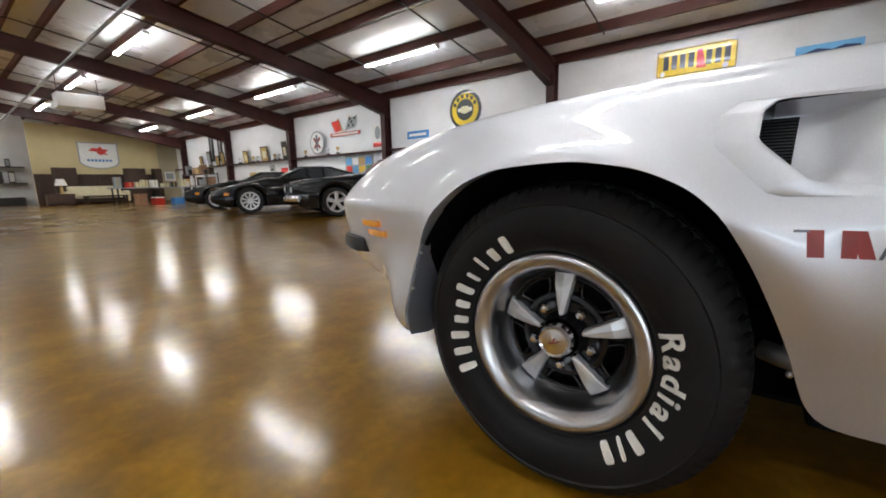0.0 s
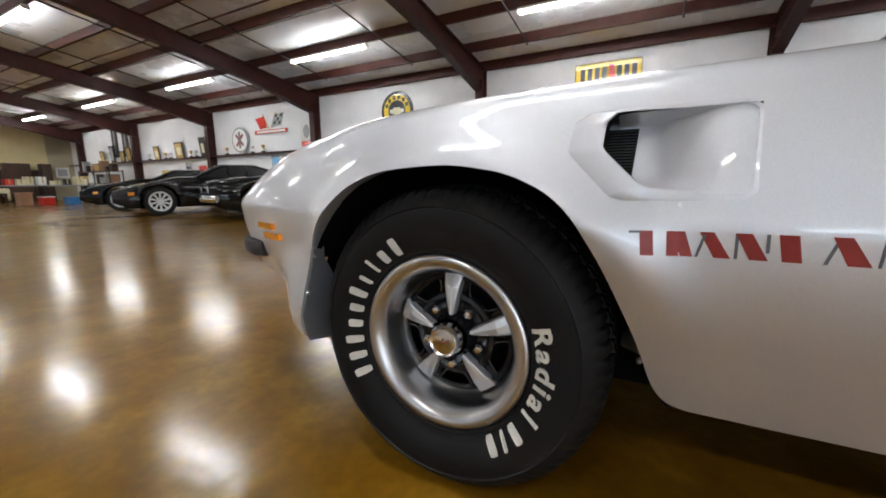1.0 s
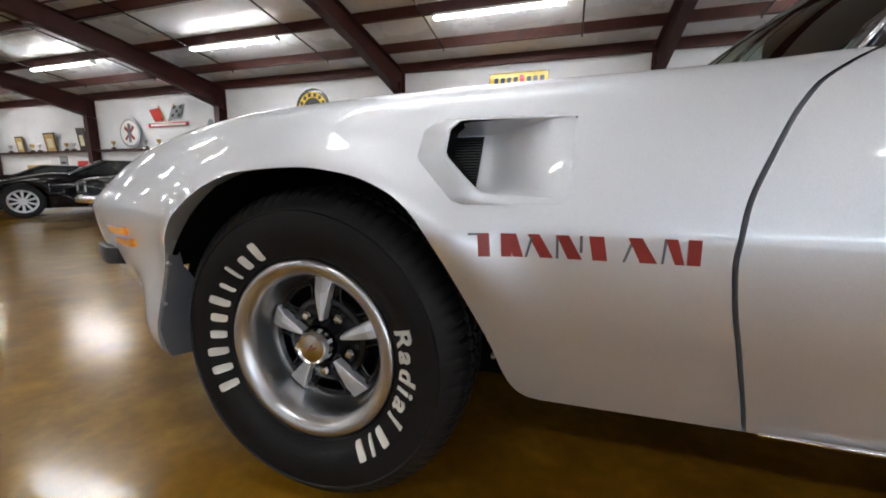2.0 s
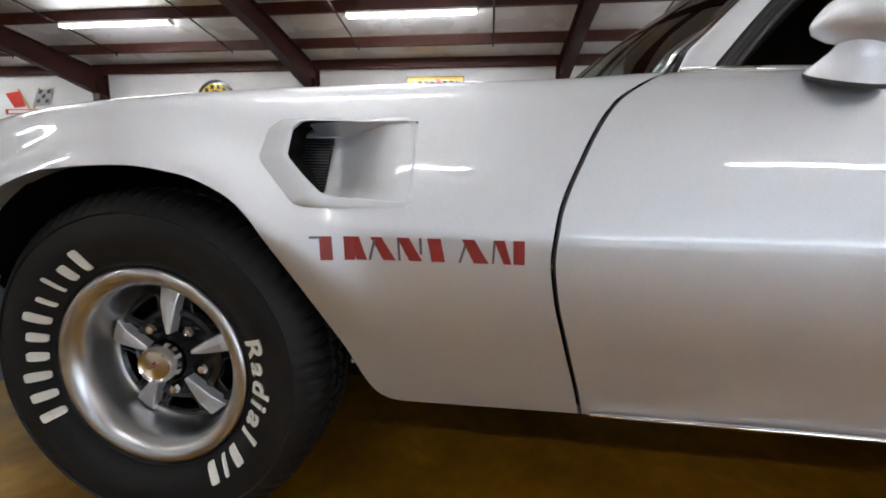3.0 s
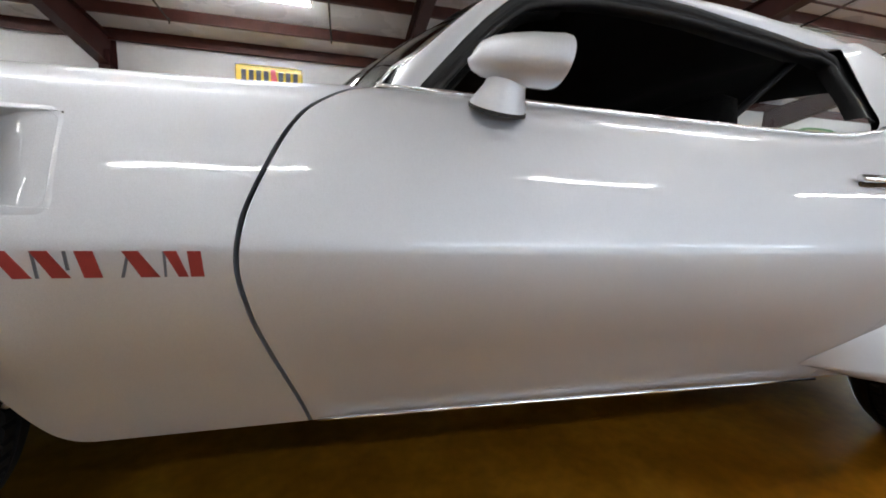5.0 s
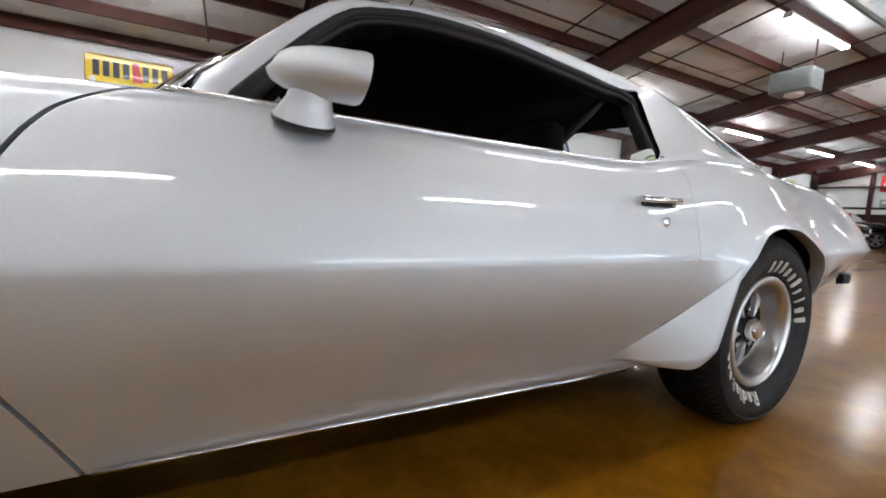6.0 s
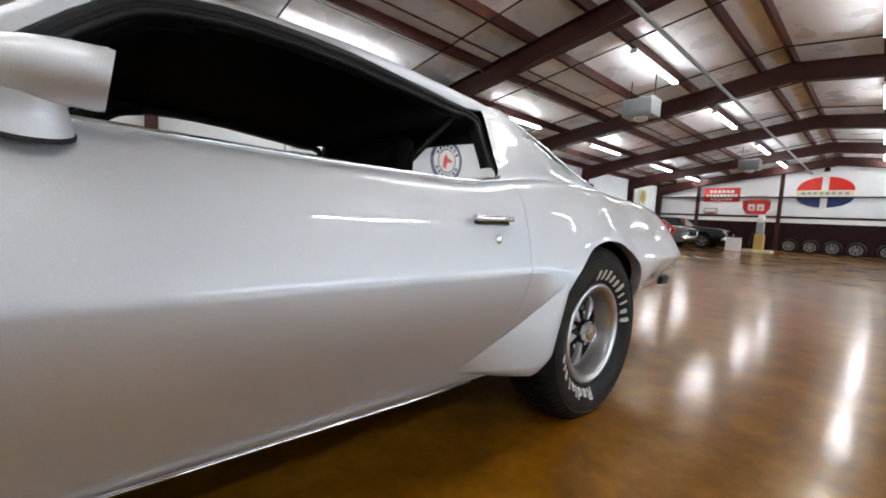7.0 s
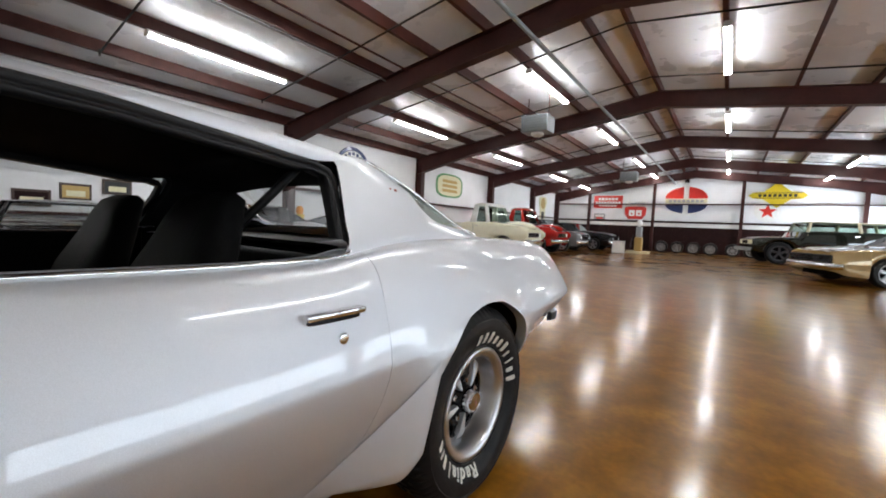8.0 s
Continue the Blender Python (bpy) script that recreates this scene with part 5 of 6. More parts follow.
sign("shield_sign", "orange-red and white road-shield sign", east(4.12, 2.27), [(-0.62, 0.35), (-0.45, 0.42), (0.45, 0.42), (0.62, 0.35), (0.60, -0.05), (0.40, -0.36), (-0.40, -0.36), (-0.60, -0.05)], RED, [("bar", rect(-0.36, -0.04, -0.16, 0.20), PLAINW), ("bar", rect(0.04, 0.36, -0.16, 0.20), PLAINW), ("spot", disc(-0.2, -0.02, 0.06, 12), RED), ("spot", disc(0.2, -0.02, 0.06, 12), RED)])
sign("wall_panel", "pale grey header sign", east(4.10, 2.86), rect(-0.60, 0.60, -0.16, 0.16), PLAINW, [("bar", q, GREY) for q in bars(-0.45, 0.45, -0.05, 0.07, 7, 0.3)])
sign("diamond_sign", "yellow diamond sign with black bars", east(-2.62, 3.32, EAST - 0.06), [(-1.22, 0.0), (-1.0, 0.16), (-0.55, 0.20), (0.0, 0.70), (0.55, 0.20), (1.0, 0.16), (1.22, 0.0), (1.0, -0.16), (0.55, -0.20), (0.0, -0.66), (-0.55, -0.20), (-1.0, -0.16)], YELLOW_BACKLIT, [("bar", rect(-0.95, 0.95, 0.12, 0.15), INK), ("bar", rect(-0.95, 0.95, -0.15, -0.12), INK)] + [("bar", q, INK) for q in bars(-0.82, 0.82, -0.07, 0.07, 8, 0.35)])
sign("star_sign", "round white sign with a red star", east(-2.28, 2.48), disc(0, 0, 0.56), PLAINW, [("star", [(0.40 * math.cos(radians(90 + 36 * k)) * (1 if k % 2 == 0 else 0.42), 0.40 * math.sin(radians(90 + 36 * k)) * (1 if k % 2 == 0 else 0.42)) for k in range(10)], RED)])
sign("wall_panel", "small red and grey notice", east(6.25, 2.02), rect(-0.35, 0.35, -0.2, 0.2), GREY, [("bar", rect(-0.28, 0.28, 0.0, 0.12), PLAINW), ("bar", rect(-0.2, 0.2, -0.14, -0.05), RED)])

# girts and wainscots
for name, x0, x1, y0, y1, z in (("girt", WEST, EAST, NORTH - 0.20, NORTH, 1.80), ("girt", EAST - 0.16, EAST, SOUTH, NORTH, 2.80), ("girt", 2.4, 7.7, NORTH - 0.16, NORTH - 0.001, 0.86)):
    bm = bmesh.new()
    box(bm, x0, x1, y0, y1, z, z + 0.012)
    box(bm, x0, x1 if y1 - y0 > 1 else x1, y0, y0 + 0.012, z + 0.012, z + 0.06) if y1 - y0 < 1 else box(bm, x0, x0 + 0.012, y0, y1, z + 0.012, z + 0.06)
    tagged(part(name, bm, IRON), "oxide-red steel wall girt used as a shelf", "wall girt", "wall girts", "structure")
wains = tagged(part("wainscot", boxm(EAST - 0.05, EAST - 0.001, SOUTH, NORTH - 0.31, 0.0, 1.50), MAROON), "dark maroon panelled wainscot along the end wall", "wainscot", kind="structure")
for k in range(27):
    y = SOUTH + 0.3 + k * 0.6
    if y < NORTH - 0.4:
        part("panel_rib", boxm(EAST - 0.066, EAST - 0.05, y - 0.025, y + 0.025, 0.02, 1.48), MAROON, wains)
part("cap_rail", boxm(EAST - 0.07, EAST - 0.001, SOUTH, NORTH - 0.31, 1.50, 1.73), PLAINW, wains, "pale cap rail")
part("top_rail", boxm(EAST - 0.10, EAST - 0.001, SOUTH, NORTH - 0.31, 1.73, 1.84), MAROON, wains)
for y in (6.9, 3.1, -1.2, -5.9):
    tagged(part("end_post", boxm(EAST - 0.24, EAST - 0.10, y - 0.08, y + 0.08, 0.0, under(y) + 0.02), IRON), "oxide-red steel end wall post", "post", "end wall posts", "structure")

# ---- west end: tan partition, sofa corner ----
tagged(part("partition", boxm(-28.15, -28.0, 2.75, 8.15, 0.0, 4.05), TAN), "tan painted partition wall", "wall", kind="structure")
tagged(part("partition", boxm(-30.4, -28.15, 8.0, 8.15, 0.0, 4.05), TAN), "tan painted partition return", "wall", kind="structure")
# the same tan wall paint, with shade put into its colour
tagged(part("partition", boxm(-28.3, -28.16, 8.15, NORTH, 0.0, 3.4), mat("shaded_tan_paint", (0.42, 0.36, 0.24), 0.6, var=0.06, scale=2)), "tan partition beside the posts, coloured darker for shade", "wall", kind="structure")
wn = tagged(part("wainscot", boxm(-27.999, -27.95, 2.75, 8.15, 0.0, 1.50), WOODD), "dark wood wainscot behind the sofa", "wainscot", kind="structure")
part("cap_rail", boxm(-27.999, -27.91, 2.75, 8.15, 1.50, 1.56), WOODD, wn)
for k in range(9):
    part("panel_rib", boxm(-27.95, -27.93, 2.9 + k * 0.6, 2.98 + k * 0.6, 0.05, 1.48), WOODD, wn)
for y0, y1 in ((3.4, 4.3), (6.35, 7.3), (7.7, 8.1)):
    c = thing("tall_cabinet", "dark wooden cabinet against the tan wall", "cabinet", pose(-27.7, (y0 + y1) / 2, 0), "dark cabinets")
    w = (y1 - y0) / 2
    part("body", boxm(-0.24, 0.22, -w, w, 0.0, 1.88, 0.01), WOODD, c)
    part("door", boxm(0.221, 0.24, -w + 0.02, -0.005, 0.06, 1.84, 0.004), WOODD, c)
    part("door", boxm(0.221, 0.24, 0.005, w - 0.02, 0.06, 1.84, 0.004), WOODD, c)
    part("knob", boxm(0.24, 0.26, -0.04, -0.02, 0.95, 0.98), POLISH, c)
sofa = thing("sofa", "cream upholstered sofa with rolled arms", "sofa", pose(-26.9, 4.85, 0, 0, 0, 0))
CLOTH = mat("cream_cloth", (0.62, 0.56, 0.38), 0.85, var=0.15, scale=12, bump=0.3, bscale=90)
part("base", boxm(-0.40, 0.42, -1.10, 1.10, 0.08, 0.30, 0.03), WOODD, sofa)
part("back", boxm(-0.44, -0.20, -1.10, 1.10, 0.28, 0.92, 0.07), CLOTH, sofa, smooth=True, angle=60)
for y in (-0.74, 0.0, 0.74):
    part("cushion", boxm(-0.20, 0.44, y - 0.36, y + 0.36, 0.29, 0.50, 0.05), CLOTH, sofa, smooth=True, angle=60)
for y in (-1.22, 1.22):
    part("arm", boxm(-0.42, 0.42, y - 0.12, y + 0.12, 0.08, 0.66, 0.08), CLOTH, sofa, smooth=True, angle=60)
tb = thing("side_chest", "dark wooden chest beside the sofa", "chest", pose(-26.5, 3.35, 0))
part("top", boxm(-0.34, 0.34, -0.52, 0.52, 0.52, 0.56, 0.008), WOODD, tb)
part("body", boxm(-0.32, 0.32, -0.50, 0.50, 0.0, 0.52, 0.01), WOODD, tb)
for y in (-0.25, 0.25):
    part("door", boxm(0.32, 0.335, y - 0.23, y + 0.23, 0.06, 0.50, 0.004), WOODD, tb)
ct = thing("coffee_table", "low dark wooden coffee table before the sofa", "table", pose(-25.7, 4.95, 0))
part("top", boxm(-0.34, 0.34, -0.85, 0.85, 0.38, 0.44, 0.01), WOODD, ct)
part("shelf", boxm(-0.30, 0.30, -0.80, 0.80, 0.12, 0.16, 0.005), WOODD, ct)
for x in (-0.28, 0.28):
    for y in (-0.78, 0.78):
        part("leg", boxm(x - 0.04, x + 0.04, y - 0.04, y + 0.04, 0, 0.38), WOODD, ct)
lp = thing("table_lamp", "table lamp with a white shade", "lamp", pose(-26.5, 3.45, 0.56))
bm = bmesh.new()
lathe(bm, [(0.10, 0.0), (0.09, 0.03), (0.04, 0.08), (0.07, 0.2), (0.05, 0.32), (0.015, 0.36), (0.015, 0.46)], 20, "z")
part("stem", bm, GOLD, lp, smooth=True)
bm = bmesh.new()
lathe(bm, [(0.25, 0.40), (0.15, 0.72)], 24, "z")
part("shade", bm, PLAINW, lp, "white cloth shade", smooth=True)
pts = [(-0.86, 0.74), (-0.80, 0.66), (0.80, 0.66), (0.86, 0.74), (0.86, -0.40), (0.70, -0.58), (0.35, -0.70), (0.0, -0.74), (-0.35, -0.70), (-0.70, -0.58), (-0.86, -0.40)]
lay = [("field", [(x * 0.93, z * 0.93) for x, z in pts], PLAINW), ("emblem", [(-0.42, 0.22), (-0.10, 0.18), (0.05, 0.0), (0.22, 0.06), (0.40, -0.02), (0.28, 0.16), (0.44, 0.30), (0.20, 0.34), (0.10, 0.46), (-0.06, 0.36), (-0.25, 0.38)], RED)] + [("bar", q, BLUE) for q in bars(-0.55, 0.55, -0.34, -0.22, 7, 0.3)]
sign("shield_sign", "large white shield sign with a red emblem and dark rim", west(5.42, 2.58, -27.998), pts, GREY, lay)
sign("framed_print", "framed picture on the shaded tan wall", west(8.72, 1.46, -28.158), rect(-0.28, 0.28, -0.27, 0.27), PLAINW, [("print", rect(-0.2, 0.2, -0.18, 0.18), GREY)], category="picture", group="framed prints")
for z in (1.10, 1.94):
    tagged(part("wall_shelf", boxm(WEST + 0.01, WEST + 0.42, -4.0, 2.74, z, z + 0.07), WOODD), "long dark wooden wall shelf", "shelf", "wall shelves")
rnd = random.Random(5)
for z in (1.17, 2.01):
    y = -3.6
    while y < 2.4:
        w, h = rnd.uniform(0.18, 0.34), rnd.uniform(0.28, 0.62)
        c = rnd.choice((GOLD, GREY, PLAINW, INK, GREY))
        sign("framed_print", "small framed print standing on the long shelf", pose(WEST + 0.14, y, z + h / 2, -5, 0, 90), rect(-w / 2, w / 2, -h / 2, h / 2), rnd.choice((WOODD, INK, PLAINW)), [("print", rect(-w * 0.38, w * 0.38, -h * 0.38, h * 0.38), c)], category="picture", group="framed prints", thick=0.02)
        y += rnd.uniform(0.45, 0.8)
for y in (-3, 0, 2.0):
    c = thing("low_cabinet", "low black cabinet along the end wall", "cabinet", pose(WEST + 0.32, y, 0), "low cabinets")
    part("body", boxm(-0.28, 0.28, -0.55, 0.55, 0, 0.42, 0.01), INK, c)
    part("door", boxm(0.28, 0.296, -0.52, -0.01, 0.03, 0.39), INK, c)
    part("door", boxm(0.28, 0.296, 0.01, 0.52, 0.03, 0.39), INK, c)
CARTON = mat("brown_carton", (0.30, 0.17, 0.10), 0.8, var=0.2, scale=10)
# long work table and clutter
t = thing("work_table", "long pale-topped work table near the sofa", "table", pose(-22.6, 6.15, 0))
part("top", boxm(-0.5, 0.5, -1.7, 1.7, 0.74, 0.79, 0.006), GREY, t)
for x in (-0.42, 0.42):
    for y in (-1.55, 0.0, 1.55):
        part("leg", boxm(x - 0.03, x + 0.03, y - 0.03, y + 0.03, 0, 0.74), INK, t)
for x, y, w, d, h, c, nm in ((-20.9, 5.7, 0.3, 0.35, 0.30, RED, "red"), (-20.5, 6.35, 0.26, 0.4, 0.26, BLUE, "blue"), (-21.4, 5.2, 0.3, 0.35, 0.46, CARTON, "brown")):
    b = thing("storage_box", nm + " plastic storage box on the floor by the table", "box", pose(x, y, 0))
    part("tub", boxm(-w, w, -d / 2, d / 2, 0, h, 0.02), c, b)
    part("lid", boxm(-w - 0.02, w + 0.02, -d / 2 - 0.02, d / 2 + 0.02, h, h + 0.04, 0.01), PLAINW if nm == "red" else c, b)
for i in range(9):
    x, y = -22.6 + rnd.uniform(-0.35, 0.35), 4.75 + i * 0.36
    h = rnd.uniform(0.12, 0.5)
    b = thing("parcel", "small boxed item on the work table", "box", pose(x, y, 0.79, 0, 0, rnd.uniform(-20, 20)), "boxed items")
    part("carton", boxm(-0.12, 0.12, -0.13, 0.13, 0, h, 0.006), rnd.choice((CREAM, RED, GREY, PLAINW, INK)), b)
    part("tape", boxm(-0.121, 0.121, -0.02, 0.02, h * 0.2, h + 0.002), GOLD, b)
rack = thing("storage_rack", "dark steel rack heaped with mixed goods by the wall", "rack", pose(-22.9, 8.35, 0))
for x in (-1.5, 0.0, 1.5):
    for y in (-0.26, 0.26):
        part("upright", boxm(x - 0.02, x + 0.02, y - 0.02, y + 0.02, 0, 1.45), INK, rack)
for z in (0.25, 0.82, 1.38):
    part("shelf", boxm(-1.54, 1.54, -0.29, 0.29, z, z + 0.03, 0.004), WOODD, rack)
for z in (0.281, 0.851, 1.411):
    x = -24.25
    while x < -21.6:
        w, h, d = rnd.uniform(0.10, 0.24), rnd.uniform(0.16, 0.46), rnd.uniform(0.10, 0.2)
        b = thing("storage_box", "mixed box on the dark storage rack", "box", pose(x + w, 8.35 - 0.04 + rnd.uniform(-0.04, 0.04), z, 0, 0, rnd.uniform(-14, 14)), "boxes on the rack")
        part("tub", boxm(-w, w, -d, d, 0, h, 0.01), rnd.choice((INK, WOODD, CARTON, GREY, PLAINW, INK, GOLD)), b)
        part("lid", boxm(-w - 0.008, w + 0.008, -d - 0.008, d + 0.008, h, h + 0.025, 0.005), rnd.choice((INK, WOODD, GREY, CREAM)), b)
        x += 2 * w + rnd.uniform(0.04, 0.14)
for x in (-23.2, -22.2):
    sign("hanging_banner", "narrow black hanging banner", north(x, 2.85), rect(-0.26, 0.26, -0.75, 0.65), INK, [("stripe", rect(-0.05, 0.05, -0.6, 0.5), GREY)], category="banner", group="black banners")
for x in (-24.4, -23.4, -22.4, -21.8):
    h = rnd.uniform(0.5, 1.1)
    sign("framed_print", "framed item standing on the wall shelf", pose(x, NORTH - 0.1, 1.86 + h / 2, 5, 0, 0), rect(-0.2, 0.2, -h / 2, h / 2), rnd.choice((INK, WOODD)), [("print", rect(-0.15, 0.15, -h * 0.4, h * 0.4), rnd.choice((GREY, GOLD)))], category="picture", group="framed prints")
for i, x in enumerate((-20.0, -18.7, -18.3, -16.8, -16.4, -14.4, -12.9, -12.3)):
    b = thing("trophy", "small metal trophy on the wall shelf", "trophy", pose(x, NORTH - 0.1, 1.86), "trophies")
    part("plinth", boxm(-0.05, 0.05, -0.05, 0.05, 0, 0.06), INK, b)
    bm = bmesh.new()
    lathe(bm, [(0.012, 0.06), (0.015, 0.14), (0.05, 0.18), (0.07, 0.26), (0.06, 0.27)], 14, "z")
    part("cup", bm, (POLISH, GOLD)[i % 2], b, smooth=True)
for i, (x, z, w, h, c) in enumerate(((-18.2, 1.35, 0.22, 0.2, PLAINW), (-16.2, 1.28, 0.25, 0.22, RED), (-19.0, 1.2, 0.3, 0.18, GOLD), (-17.2, 1.45, 0.2, 0.24, GREY))):
    sign("wall_panel", "small coloured wall sign below the shelf", north(x, z), rect(-w, w, -h, h), c, [("bar", rect(-w * 0.7, w * 0.7, -0.04, 0.04), INK)])

# ---- heaters, pipes ----
def unit_heater(m, label, w=0.37, h=0.44, d=0.27, coat=GREYBOX):
    u = thing("unit_heater", label, "heater", m, "unit heaters")
    part("casing", boxm(-d, d, -w, w, 0, h, 0.02), coat, u)
    for k in range(6):
        part("louvre", boxm(-d - 0.03, -d - 0.004, -w + 0.05, w - 0.05, 0.06 + k * h * 0.15, 0.075 + k * h * 0.15, 0.0), GREYBOX, u)
    bm = bmesh.new()
    lathe(bm, [(0.17, 0.0), (0.17, -0.06), (0.10, -0.09), (0.0, -0.09)], 24, "z")
    part("fan_cowl", bm, FIXT, u, smooth=True, angle=40)
    for y in (-w + 0.08, w - 0.08):
        part("hanger", boxm(-0.01, 0.01, y - 0.01, y + 0.01, h, h + 0.72), IRON, u)


unit_heater(pose(11.7, 3.66, 3.58), "grey unit heater hung from the roof")
unit_heater(pose(22.4, 3.4, 3.52), "grey unit heater hung from the roof")
unit_heater(pose(-18.3, 3.0, 3.48), "long pale unit heater hung from the roof", 0.62, 0.46, 0.34, FIXT)
for y, z, r, m, nm in ((2.0, 4.02, 0.036, GREYBOX, "grey painted"), (5.55, top(5.55) - 0.03, 0.016, GALV, "thin galvanised"), (4.9, top(4.9) - 0.04, 0.02, IRON, "dark painted")):
    bm = bmesh.new()
    sweep(bm, [(x, y, z + 0.01 * math.sin(x)) for x in (WEST, -20, -10, 0, 10, 20, EAST)], r, 8)
    tagged(part("roof_pipe", bm, m, smooth=True), nm + " pipe running along under the roof", "pipe", "roof pipes", "structure")


# ---- parked cars ----
def lacquer(name, color, metal=0.0):
    return mat(name, color, 0.06, metal, coat=0.8, var=0.05, scale=5, spec=0.12)


BLACKP = mat("black_lacquer", (0.006, 0.006, 0.007), 0.06, coat=0.5, var=0.05, scale=5, spec=0.08)
CREAMP = lacquer("cream_lacquer", (0.86, 0.83, 0.64))
REDP = lacquer("red_lacquer", (0.36, 0.015, 0.012))
GOLDP = lacquer("tan_gold_lacquer", (0.36, 0.25, 0.11), 0.2)
SILVP = lacquer("grey_silver_lacquer", (0.30, 0.31, 0.32), 0.6)
OLIVE = lacquer("dark_olive_lacquer", (0.010, 0.012, 0.008))
TANP = mat("tan_canvas", (0.45, 0.40, 0.27), 0.8, var=0.12, scale=6)
SMOKE = mat("dark_window_glass", (0.015, 0.018, 0.020), 0.05, coat=0.5, var=0.1, scale=4)
LENS = mat("headlamp_lens", (0.80, 0.82, 0.85), 0.08, coat=1.0, var=0.05, scale=30)
TAILR = mat("red_lens", (0.45, 0.01, 0.01), 0.15, coat=1.0, var=0.05, scale=30)


def parked_wheel(parent, x, y, r, w, rim, spokes=5):
    sgn = -1 if y < 0 else 1
    bm = bmesh.new()
    lathe(bm, [(r * 0.66, sgn * 0.0), (r * 0.70, sgn * 0.012), (r * 0.90, sgn * 0.014), (r * 0.985, -sgn * 0.01), (r, -sgn * 0.04), (r, -sgn * (w - 0.04)), (r * 0.95, -sgn * w), (r * 0.6, -sgn * w)], 32, "y", (x, y, r))
    bmesh.ops.recalc_face_normals(bm, faces=bm.faces)
    wh = part("wheel", bm, TYRE, parent, "black tyre", smooth=True, angle=40)
    bm = bmesh.new()
    lathe(bm, [(r * 0.70, sgn * 0.010), (r * 0.62, sgn * 0.006), (r * 0.58, -sgn * 0.05)], 32, "y", (x, y, r))
    for k in range(spokes):
        a = 2 * math.pi * k / spokes + 0.3
        ca, sa = math.cos(a), math.sin(a)
        lps = []
        for rr, hw in ((r * 0.10, 0.175 / spokes), (r * 0.64, 0.25 / spokes)):
            lps.append([(x + rr * ca - t * sa, y + sgn * d, r + rr * sa + t * ca) for t, d in ((-hw, -0.03), (-hw * 0.8, 0.004), (hw * 0.8, 0.004), (hw, -0.03))])
        rings(bm, lps, False)
    lathe(bm, [(r * 0.16, -sgn * 0.02), (r * 0.15, sgn * 0.012), (0.0, sgn * 0.016)], 16, "y", (x, y, r))
    part("rim", bm, rim, wh, "bright spoked rim", smooth=True, angle=40)
    bm = bmesh.new()
    lathe(bm, [(r * 0.62, -sgn * 0.06), (0.0, -sgn * 0.06)], 24, "y", (x, y, r))
    part("brake", bm, DARK, wh)


